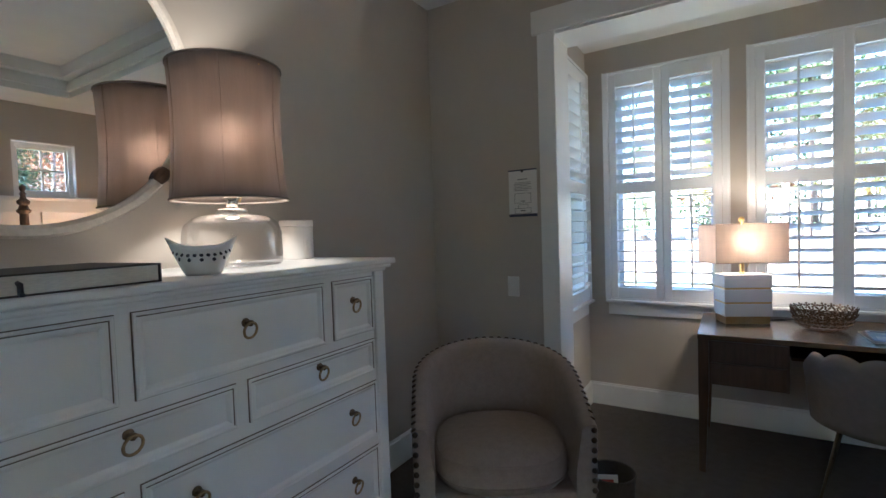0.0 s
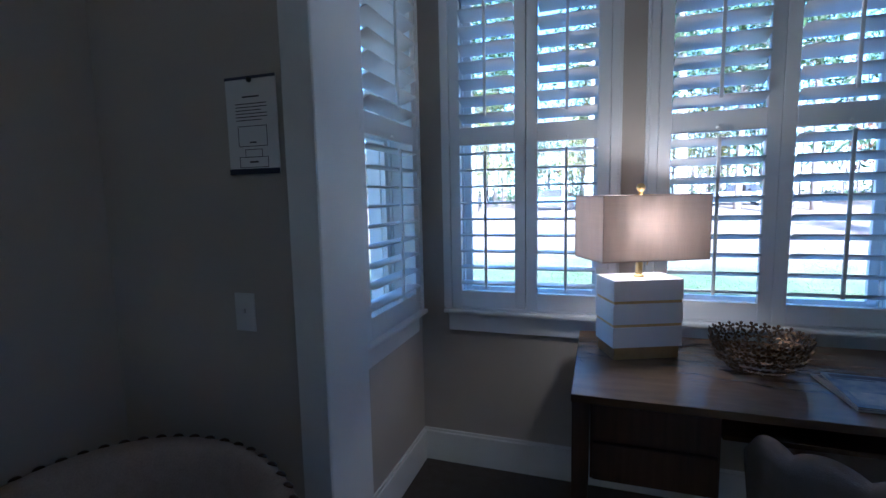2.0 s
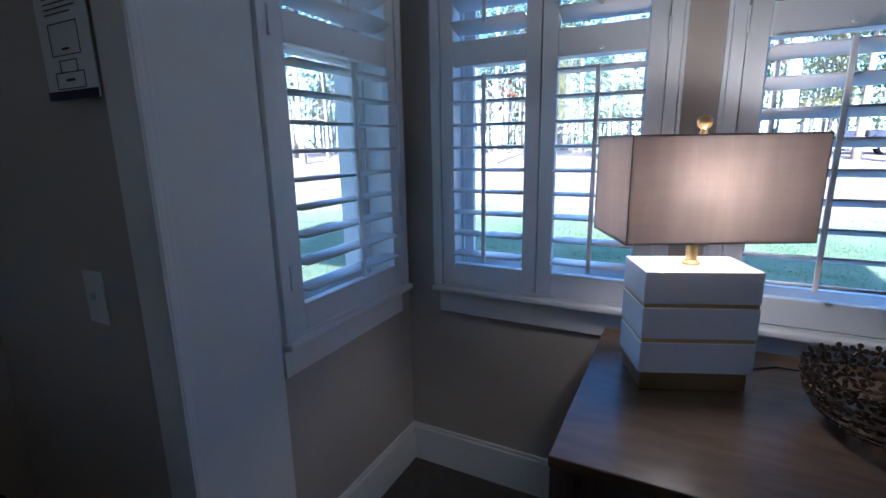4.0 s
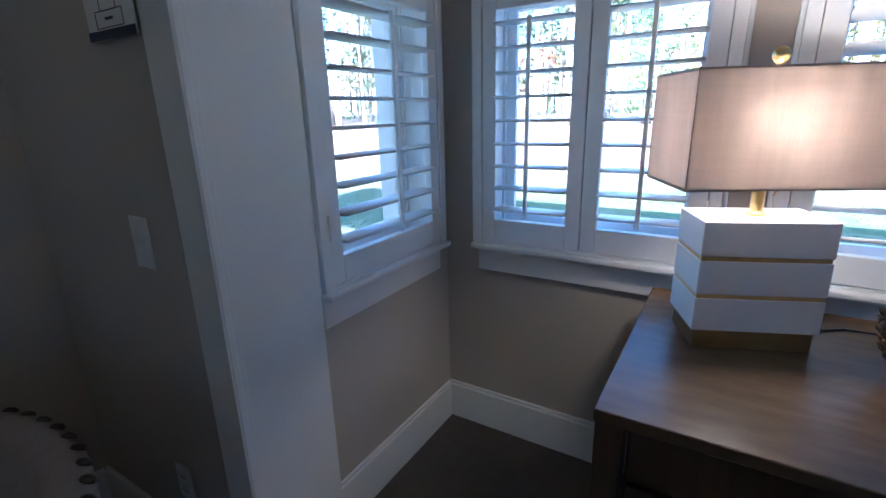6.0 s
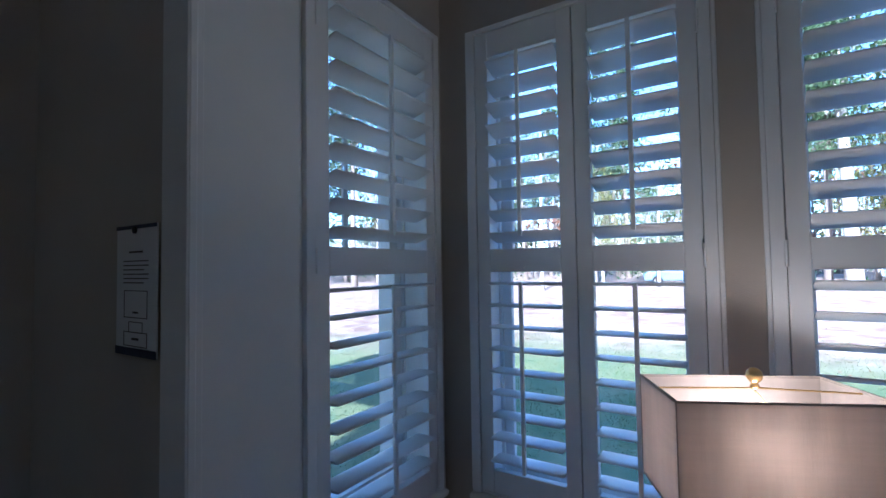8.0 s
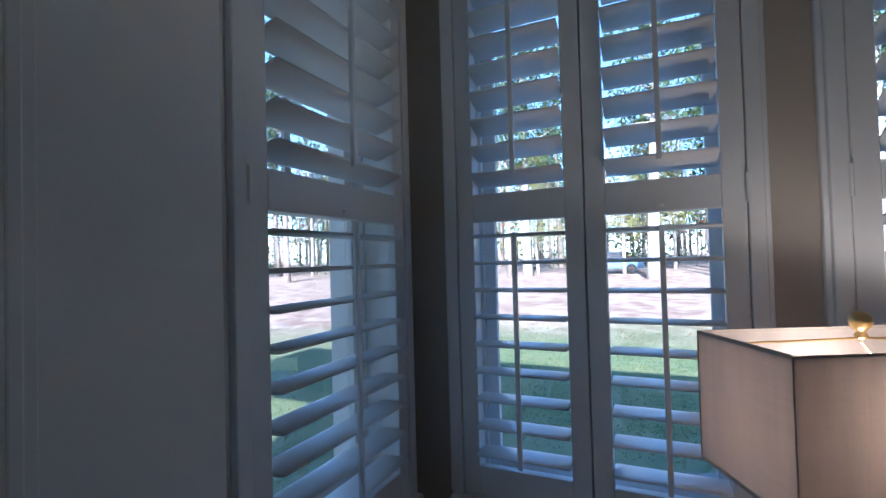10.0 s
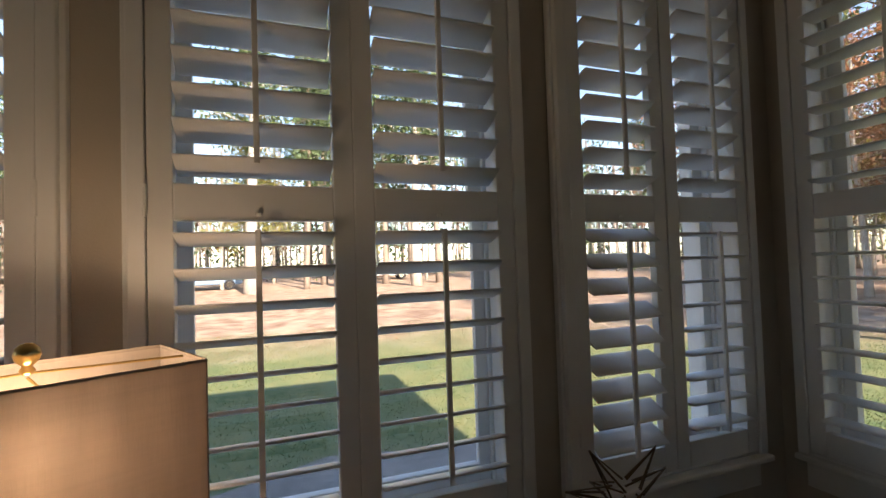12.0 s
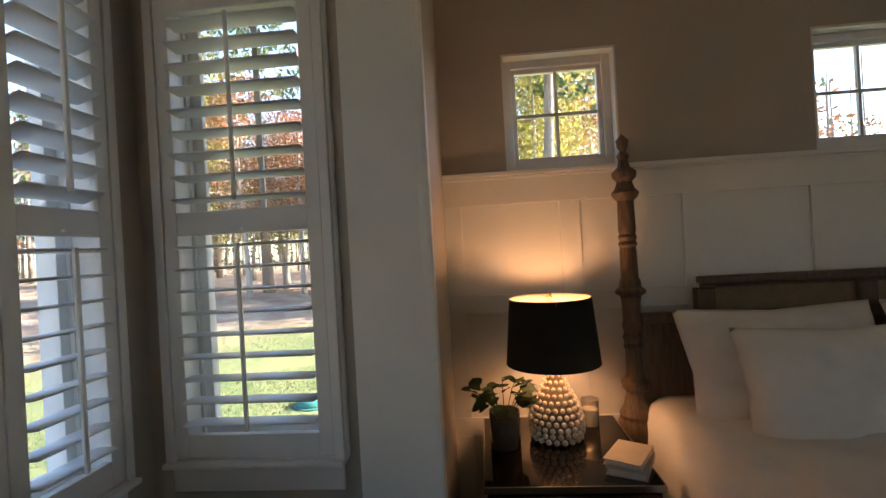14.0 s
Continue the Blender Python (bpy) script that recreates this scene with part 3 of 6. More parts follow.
def dresser():
    d = thing("dresser", "white painted wide dresser with dark-lined panelled drawers", "dresser", (DRX, DRC, 0), 90)
    # local x runs along the wall (world y), local y points to the wall
    half, dep, top = 0.905, 0.49, DRT
    part("carcass", boxes((-half, 0.016, 0.10, half, dep, 1.265)), M_WHITE, d, bevel=0.004)
    for s in (-1, 1):
        a = s * (half + 0.005)
        part("corner_post", boxes((min(a, a - s * 0.052), -0.006, 0.0, max(a, a - s * 0.052), 0.05, 1.268)), M_WHITE, d, bevel=0.006)
        part("back_foot", boxes((min(a, a - s * 0.05), dep - 0.05, 0.0, max(a, a - s * 0.05), dep, 0.10)), M_WHITE, d, bevel=0.004)
    part("top_slab", boxes((-half - 0.045, -0.040, DRT - 0.022, half + 0.045, dep + 0.005, DRT)), M_WHITE, d, bevel=0.006)
    part("top_moulding", boxes((-half - 0.03, -0.028, DRT - 0.036, half + 0.03, dep, DRT - 0.022)), M_WHITE, d, bevel=0.005)
    part("top_moulding", boxes((-half - 0.015, -0.012, DRT - 0.048, half + 0.015, dep, DRT - 0.036)), M_WHITE, d, bevel=0.004)
    part("plinth_rail", boxes((-half + 0.05, -0.002, 0.06, half - 0.05, 0.03, 0.13)), M_WHITE, d, bevel=0.004)
    edges = [0.10, 0.140, 0.345, 0.385, 0.594, 0.634, 0.843, 0.884, 1.004, 1.041, 1.242, 1.265]
    for z0, z1 in zip(edges[0::2], edges[1::2]):
        part("face_rail", boxes((-half, 0.0075, z0 + 0.0022, half, 0.0185, z1 - 0.0022)), M_WHITE, d)
    rows = [(1.041, 1.242, [(-0.853, -0.647), (-0.606, -0.019), (0.019, 0.606), (0.647, 0.853)]), (0.884, 1.004, [(-0.85, -0.308), (-0.267, 0.267), (0.308, 0.85)]),
            (0.634, 0.843, [(-0.853, -0.019), (0.019, 0.853)]), (0.385, 0.594, [(-0.853, -0.019), (0.019, 0.853)]), (0.140, 0.345, [(-0.853, -0.019), (0.019, 0.853)])]
    for z0, z1, cells in rows:
        for a, b in cells:
            bm = bmesh.new()
            # stepped panel: rim, slanted moulding, recessed field
            loops = [(0.0, 0.018), (0.0, -0.0005), (0.005, -0.0015), (0.009, 0.002), (0.017, 0.0035), (0.026, 0.0105)]
            rings = []
            for inset, y in loops:
                rings.append([bm.verts.new(p) for p in ((a + inset, y, z0 + inset), (b - inset, y, z0 + inset), (b - inset, y, z1 - inset), (a + inset, y, z1 - inset))])
            for r, s in zip(rings, rings[1:]):
                for k in range(4):
                    bm.faces.new((r[k], r[(k + 1) % 4], s[(k + 1) % 4], s[k]))
            bm.faces.new(rings[-1])
            dr = part("drawer_front", bm, M_WHITE, d)
            if b < 0.85:
                nxt = min(c for c, e in cells if c >= b)
                part("face_stile", boxes((b + 0.0022, 0.0078, z0 - 0.002, nxt - 0.0022, 0.0188, z1 + 0.002)), M_WHITE, d)
            g = 0.0022
            # dark strips in the gap all round, and inside along top and right
            part("dark_line", boxes((a - g, 0.004, z0 - g, b + g, 0.0165, z0), (a - g, 0.004, z1, b + g, 0.0165, z1 + g), (a - g, 0.004, z0, a, 0.0165, z1), (b, 0.004, z0, b + g, 0.0165, z1),
                                     (a + 0.008, 0.0005, z1 - 0.0105, b - 0.008, 0.004, z1 - 0.008), (b - 0.0105, 0.0005, z0 + 0.01, b - 0.008, 0.004, z1 - 0.01)), M_DARKLINE, dr, "dark umber line in the gap and groove")
            wide = b - a
            for cx in ([(a + b) / 2] if wide < 0.7 else [a + 0.13, b - 0.13]):
                cz = (z0 + z1) / 2 + 0.012
                pull = part("pull", lathe([(0.0, 0.0), (0.013, 0.0), (0.013, 0.003), (0.006, 0.006), (0.005, 0.016), (0.009, 0.019), (0.009, 0.026), (0.0, 0.029)], 14), M_BRONZE, dr, "aged bronze ring pull")
                pull.matrix_basis = pose(cx, 0.011, cz + 0.012, 90, 0, 0)
                part("ring", tube([(0.022 * math.cos(q), 0.022 * math.sin(q), 0.0) for q in [2 * math.pi * k / 20 for k in range(20)]], 0.0038, 7, close=True), M_RING, pull, smooth=True).matrix_basis = pose(0.0, -0.020, 0.022, 8, 6, 0)
    return d


dresser()


def round_mirror():
    m = thing("round_mirror", "large round mirror in a rustic whitewashed frame", "mirror", (RX0 + 0.002, 0.43, 1.94), 0)
    n, R, r = 72, 0.515, 0.480
    prof = [(R, 0.0), (R + 0.004, 0.012), (R - 0.004, 0.028), (r + 0.012, 0.030), (r, 0.022), (r, 0.012)]
    bm = bmesh.new()
    rings = [[bm.verts.new((x, q * math.cos(2 * math.pi * i / n), q * math.sin(2 * math.pi * i / n))) for i in range(n)] for q, x in prof]
    for a, b in zip(rings, rings[1:]):
        for i in range(n):
            j = (i + 1) % n
            bm.faces.new((a[i], a[j], b[j], b[i]))
    part("frame", bm, material("whitewashed_wood", (0.68, 0.62, 0.54), 0.7, grain=0.18, scale=25, bump=0.3, bump_scale=60, stretch=(1, 3, 3)), m)
    bm = bmesh.new()
    bm.faces.new([bm.verts.new((0.013, (r + 0.002) * math.cos(2 * math.pi * i / n), (r + 0.002) * math.sin(2 * math.pi * i / n))) for i in range(n)])
    part("glass", bm, M_MIRROR, m, "silvered mirror glass")
    # dark knot in the frame
    k = part("binding", lathe([(0.0, -0.03), (0.020, -0.026), (0.026, 0), (0.020, 0.026), (0.0, 0.03)], 12), M_BEDWOOD, m, "dark wooden knot", smooth=True)
    a = radians(-39)
    k.matrix_basis = pose(0.022, 0.492 * math.cos(a), 0.492 * math.sin(a), -40, 0, 0)
    return m


round_mirror()


def shade_drum(bm, r0, r1, z0, z1, waist=0.0, steps=48, thick=0.0025):
    rows = []
    for k in range(9):
        t = k / 8
        rows.append((r0 + (r1 - r0) * t - waist * math.sin(math.pi * t), z0 + (z1 - z0) * t))
    prof = rows + [(r - thick, z) for r, z in reversed(rows)] + [rows[0]]
    return lathe(prof, steps, bm, caps=False)


def dresser_lamp():
    l = thing("table_lamp", "lit table lamp with taupe silk drum shade and clear glass base", "lamp", (-1.336, 0.915, DRT), 0)
    part("base", lathe([(0.0, 0.004), (0.150, 0.004), (0.158, 0.010), (0.160, 0.03), (0.158, 0.115), (0.148, 0.145), (0.118, 0.168), (0.060, 0.176), (0.045, 0.184), (0.045, 0.190)], 48, caps=False), M_CLEAR, l, "clear glass jar base", smooth=True)
    part("neck", lathe([(0.052, 0.184), (0.052, 0.194), (0.020, 0.198), (0.020, 0.228), (0.030, 0.231), (0.030, 0.235), (0.0, 0.235)], 24), M_CHROME, l, smooth=True)
    part("foot", lathe([(0.0, 0.0), (0.150, 0.0), (0.152, 0.003), (0.0, 0.004)], 48), M_CLEAR, l)
    z0, z1 = 0.226, 0.668
    sh = part("shade", shade_drum(None, 0.186, 0.178, z0, z1, 0.011), M_SHADE_SILK, l, "taupe silk drum shade with seams", smooth=True)
    for k in range(6):
        a = 2 * math.pi * k / 6 + 0.35
        pts = []
        for i in range(9):
            t = i / 8
            r = 0.186 - 0.008 * t - 0.011 * math.sin(math.pi * t) + 0.001
            pts.append((r * math.cos(a), r * math.sin(a), z0 + (z1 - z0) * t))
        part("seam", tube(pts, 0.0012, 5), M_SHADE_SILK, sh)
    for z, r in ((z0, 0.186), (z1, 0.178)):
        part("rim", tube([(r * math.cos(q), r * math.sin(q), z) for q in [2 * math.pi * k / 48 for k in range(48)]], 0.004, 6, close=True), M_VELVET, sh)
    part("spider", tube([(-0.177, 0, z1 - 0.02), (0, 0, z1 - 0.012), (0.177, 0, z1 - 0.02)], 0.003, 6), M_BRASS, l)
    part("harp", tube([(0.0, 0.03, 0.22), (0, 0.07, 0.34), (0, 0.06, 0.60), (0, 0, z1 - 0.015)], 0.003, 6), M_BRASS, l)
    return l


dresser_lamp()
bulb("dresser_bulb", (-1.336, 0.915, DRT + 0.44), 0.86, 0.045, (1.0, 0.83, 0.63))


def candle_jar():
    c = thing("candle_jar", "white ceramic candle jar with a lid", "candle", (-1.44, 1.28, DRT), 0)
    part("jar", lathe([(0.0, 0.0), (0.064, 0.0), (0.067, 0.006), (0.067, 0.135), (0.0, 0.135)], 36), M_CERAMIC, c, smooth=False)
    part("lid", lathe([(0.0, 0.137), (0.0675, 0.137), (0.069, 0.142), (0.069, 0.157), (0.066, 0.161), (0.0, 0.161)], 36), M_CERAMIC, c)
    return c


candle_jar()


def bird_dish():
    """Small pierced ceramic dish in the shape of a bird."""
    bm = bmesh.new()
    n, m = 28, 8
    grid = []
    for j in range(m + 1):
        t = j / m
        row = []
        for i in range(n):
            a = 2 * math.pi * i / n
            rx, ry = 0.052 + 0.042 * t ** 0.8, 0.036 + 0.022 * t ** 0.8
            z = 0.095 * t * (1 + 0.32 * abs(math.cos(a)) ** 4 * t)
            row.append(bm.verts.new((rx * math.cos(a) * (1 + 0.14 * t * t * abs(math.cos(a)) ** 3), ry * math.sin(a), z)))
        grid.append(row)
    for a, b in zip(grid, grid[1:]):
        for i in range(n):
            bm.faces.new((a[i], a[(i + 1) % n], b[(i + 1) % n], b[i]))
    bm.faces.new(list(reversed(grid[0])))
    d = thing("bird_dish", "small white ceramic bird dish with pierced dots", "dish", (-1.100, 0.660, DRT), 55)
    d.scale = (0.82, 0.82, 0.82)
    ob = part("bowl", bm, M_CERAMIC, d, smooth=True)
    sol = ob.modifiers.new("wall", "SOLIDIFY")
    sol.thickness = 0.004
    dot = None
    for k in range(11):
        a = -math.pi * (0.12 + 0.76 * k / 10)
        for r in range(2 if k % 2 else 1):
            t = 0.70 - 0.16 * r
            rx, ry = 0.052 + 0.042 * t ** 0.8, 0.036 + 0.022 * t ** 0.8
            x, y, z = rx * math.cos(a) * (1 + 0.14 * t * t * abs(math.cos(a)) ** 3), ry * math.sin(a), 0.095 * t * (1 + 0.32 * abs(math.cos(a)) ** 4 * t)
            dot = part("pierced_dot", lathe([(0.0, -0.001), (0.0062, -0.001), (0.0062, 0.002), (0.0, 0.0024)], 8), M_INK, d)
            dot.matrix_basis = look((x, y, z), (0, 0, 0.05)) 
    return d


bird_dish()


def closed_book(name, label, w, d, h, loc, rz, cover, ribbon=False, spine=-1):
    s0, s1 = sorted((spine * w / 2, spine * (w / 2 - 0.004)))
    b = thing(name, label, "book", loc, rz)
    part("page_block", boxes((-w / 2 + 0.005, -d / 2 + 0.006, 0.004, w / 2 - 0.005, d / 2 - 0.006, h - 0.004)), M_PAGES, b)
    part("cover", boxes((-w / 2, -d / 2, 0.0, w / 2, d / 2, 0.004), (-w / 2, -d / 2, h - 0.004, w / 2, d / 2, h), (s0, -d / 2, 0.004, s1, d / 2, h - 0.004)), cover, b, bevel=0.001)
    if ribbon:
        part("ribbon", tube([(-0.118, -d / 2 + 0.010, h * 0.6), (-0.120, -d / 2 - 0.006, h * 0.55), (-0.122, -d / 2 - 0.012, h * 0.15), (-0.126, -d / 2 - 0.03, 0.006)], 0.005, 5), M_INK, b, "black ribbon marker")
    return b


closed_book("large_book", "large grey clothbound book lying flat", 0.30, 0.30, 0.044, (-1.165, 0.352, DRT), 95, M_BOOKDARK, True, 1)

# -- armchair and bin --
NAIL = mesh_of("nail_head", lathe([(0.0135, 0.0), (0.0115, 0.0045), (0.006, 0.0075), (0.0, 0.008)], 10), M_NAIL, True)


def armchair():
    c = thing("barrel_armchair", "beige linen barrel armchair with dark nailhead trim", "armchair", (-0.845, 1.925, 0), 31)
    W, D0, T = 0.38, -0.33, 0.068
    path = []
    for k in range(7):
        path.append((-W, D0 + (0 - D0) * k / 6))
    for k in range(1, 24):
        a = math.pi - math.pi * k / 24
        e = 2 / 2.12
        path.append((W * math.copysign(abs(math.cos(a)) ** e, math.cos(a)), 0.365 * math.sin(a) ** e))
    for k in range(7):
        path.append((W, 0 - (0 - D0) * k / 6))
    n = len(path)

    def height(i):
        t = abs(i / (n - 1) - 0.5) * 2          # 0 at the back, 1 at the arm fronts
        return 0.797 - 0.202 * t ** 1.8

    bm = bmesh.new()
    rings, outer = [], []
    for i, (x, y) in enumerate(path):
        dx, dy = (path[min(i + 1, n - 1)][0] - path[max(i - 1, 0)][0], path[min(i + 1, n - 1)][1] - path[max(i - 1, 0)][1])
        L = math.hypot(dx, dy)
        nx, ny = -dy / L, dx / L                # outwards
        h = height(i)
        lean = 0.05 * (1 - abs(i / (n - 1) - 0.5) * 2)
        sec = []
        for off, z, l in ((-0.035, 0.09, 0), (-0.004, 0.35, 0.3), (0.0, h - 0.05, 1), (0.0, h - 0.014, 1), (-0.006, h - 0.003, 1), (-0.02, h, 1), (-T + 0.025, h - 0.004, 1), (-T + 0.006, h - 0.018, 1), (-T, h - 0.06, 0.9), (-T - 0.02, 0.40, 0.2), (-T - 0.02, 0.09, 0)):
            sec.append(bm.verts.new((x + nx * (off + lean * l), y + ny * (off + lean * l), z)))
        outer.append((Vector((x + nx * (lean - 0.009), y + ny * (lean - 0.009), h - 0.0035)), Vector((nx * 0.55, ny * 0.55, 0.85))))
        rings.append(sec)
    for a, b in zip(rings, rings[1:]):
        for k in range(len(a)):
            j = (k + 1) % len(a)
            bm.faces.new((a[k], a[j], b[j], b[k]))
    bm.faces.new(rings[0])
    bm.faces.new(list(reversed(rings[-1])))
    shell = part("shell", bm, M_LINEN, c, smooth=True)
    shell.modifiers.new("edge", "EDGE_SPLIT").split_angle = radians(50)

    def nail(p, nrm):
        o = new("nail_head", NAIL)
        o.parent = shell
        q = Vector(nrm).to_track_quat("Z", "Y").to_matrix().to_4x4()
        o.matrix_basis = Matrix.Translation(p) @ q

    # nails along the outer rim and down the arm fronts
    run, step = 0.0, 0.042
    for (p, nr), (q, _) in zip(outer, outer[1:]):
        L = (q - p).length
        while run < L:
            nail(p.lerp(q, run / L) + nr * 0.0, nr)
            run += step
        run -= L
    for s in (-1, 1):
        for k in range(11):
            nail(Vector((s * (W - 0.014), D0 - 0.001, 0.572 - k * 0.042)), (0, -1, 0))
    part("seat_rail", boxes((-W + 0.06, D0 + 0.012, 0.09, W - 0.06, 0.22, 0.31)), M_LINEN, c, bevel=0.02)
    cu = bmesh.new()
    N, K = 40, 6
    prof = [(0.93, 0.0), (1.0, 0.04), (1.01, 0.075), (0.985, 0.112), (0.90, 0.142), (0.72, 0.160), (0.45, 0.170), (0.0, 0.172)]
    rr = []
    for f, z in prof:
        row = []
        for i in range(N):
            a = 2 * math.pi * i / N
            e = 2 / 2.7
            x = 0.302 * f * math.copysign(abs(math.cos(a)) ** e, math.cos(a))
            y = 0.300 * f * math.copysign(abs(math.sin(a)) ** e, math.sin(a)) - 0.055
            row.append(cu.verts.new((x, y, 0.31 + z)))
        rr.append(row)
    for a, b in zip(rr, rr[1:-1]):
        for i in range(N):
            cu.faces.new((a[i], a[(i + 1) % N], b[(i + 1) % N], b[i]))
    cu.faces.new(rr[-2])
    cu.faces.new(list(reversed(rr[0])))
    for v in rr[-1]:
        cu.verts.remove(v)
    cushion = part("seat_cushion", cu, M_LINEN, c, smooth=True)
    for z, f in ((0.345, 1.0), (0.432, 0.965)):
        pts = []
        for i in range(N):
            a = 2 * math.pi * i / N
            e = 2 / 2.7
            pts.append((0.303 * f * math.copysign(abs(math.cos(a)) ** e, math.cos(a)), 0.301 * f * math.copysign(abs(math.sin(a)) ** e, math.sin(a)) - 0.055, z))
        part("piping", tube(pts, 0.0045, 6, close=True), M_LINEN, cushion, smooth=True)
    for x in (-0.28, 0.28):
        for y in (-0.27, 0.24):
            part("leg", lathe([(0.014, 0.0), (0.022, 0.09), (0.024, 0.10)], 10, at=(x, y, 0)), M_WALNUT_UP, c)
    return c


armchair()


def waste_bin():
    b = thing("waste_bin", "dark woven waste bin beside the armchair", "waste bin", (-0.352, 2.085, 0), 0)
    part("body", lathe([(0.0, 0.0), (0.085, 0.0), (0.088, 0.006), (0.104, 0.275), (0.107, 0.285), (0.102, 0.287), (0.098, 0.275), (0.083, 0.012), (0.0, 0.012)], 36), M_BASKET, b, smooth=True)
    part("rim", tube([(0.105 * math.cos(q), 0.105 * math.sin(q), 0.283) for q in [2 * math.pi * k / 36 for k in range(36)]], 0.006, 6, close=True), M_BASKET, b)
    return b


waste_bin()


def leaflet():
    bm = boxes((-0.05, -0.002, 0.0, 0.05, 0.002, 0.14))
    l = thing("leaflet", "folded printed leaflet standing in the bin", "leaflet", (-0.362, 2.075, 0.115), 25)
    p = part("sheet", bm, M_PAPER, l)
    part("print", boxes((-0.03, -0.0035, 0.08, 0.03, -0.0025, 0.12)), M_RED, p)
    l.rotation_mode = "XYZ"
    l.rotation_euler = (radians(-20), 0, radians(25))


leaflet()

# -- wall fittings --
def wall_card():
    c = thing("guest_notice", "printed white notice with navy bands hung on the wall", "notice", (-0.950, WY - 0.012, 1.474), 0)
    w, h = 0.180, 0.285
    part("sheet", boxes((-w / 2, -0.001, 0.0, w / 2, 0.002, h)), M_PAPER, c)
    part("band", boxes((-w / 2, -0.003, 0.0, w / 2, -0.0014, 0.017)), M_NAVY, c)
    part("band", boxes((-w / 2, -0.003, h - 0.008, w / 2, -0.0014, h)), M_NAVY, c)
    part("clip", lathe([(0.0, 0.0), (0.008, 0.0), (0.008, 0.004), (0.0, 0.006)], 12), M_INK, c, "black hanging clip").matrix_basis = pose(0, -0.003, h - 0.011, 90, 0, 0)
    rows = bmesh.new()
    random.seed(4)
    box(rows, -0.030, -0.0022, 0.224, 0.030, -0.0014, 0.228)
    for k in range(6):
        e = random.uniform(0.02, 0.058)
        box(rows, -0.056, -0.0022, 0.205 - k * 0.0095, e if k in (2, 5) else 0.055, -0.0014, 0.2073 - k * 0.0095)
    part("text_block", rows, M_INK, c)

    def outline(x0, z0, x1, z1, t=0.0017):
        return boxes((x0, -0.0022, z0, x1, -0.0014, z0 + t), (x0, -0.0022, z1 - t, x1, -0.0014, z1), (x0, -0.0022, z0, x0 + t, -0.0014, z1), (x1 - t, -0.0022, z0, x1, -0.0014, z1))
    part("frame_mark", outline(-0.052, 0.082, 0.052, 0.142), M_INK, c)
    part("frame_mark", outline(-0.030, 0.050, 0.032, 0.074), M_INK, c)
    part("frame_mark", outline(-0.052, 0.020, 0.052, 0.052), M_INK, c)
    part("text_block", boxes((-0.012, -0.0022, 0.092, 0.012, -0.0014, 0.096), (-0.015, -0.0022, 0.034, 0.015, -0.0014, 0.039)), M_INK, c)


wall_card()


def switch_plate():
    s = thing("light_switch", "white single toggle light switch plate", "light switch", (-1.03, WY, 1.045), 0)
    part("plate", boxes((-0.038, -0.006, -0.062, 0.038, 0.0, 0.062)), M_PLASTIC, s, bevel=0.003)
    part("toggle", boxes((-0.005, -0.016, -0.002, 0.005, -0.006, 0.012)), M_PLASTIC, s, bevel=0.001)
    o = thing("wall_outlet", "white duplex wall outlet near the floor", "wall outlet", (-1.073, WY, 0.345), 0)
    part("plate", boxes((-0.036, -0.006, -0.058, 0.036, 0.0, 0.058)), M_PLASTIC, o, bevel=0.003)
    for z in (-0.022, 0.022):
        r = part("receptacle", boxes((-0.016, -0.0085, z - 0.014, 0.016, -0.006, z + 0.014)), M_PLASTIC, o, bevel=0.002)
        part("slot", boxes((-0.008, -0.0095, z - 0.005, -0.006, -0.0084, z + 0.005), (0.006, -0.0095, z - 0.005, 0.008, -0.0084, z + 0.005)), M_INK, r)


switch_plate()

# -- writing desk --
DKX0, DKX1, DKY0, DKY1, DKT = -0.045, 1.455, 2.860, 3.575, 0.783


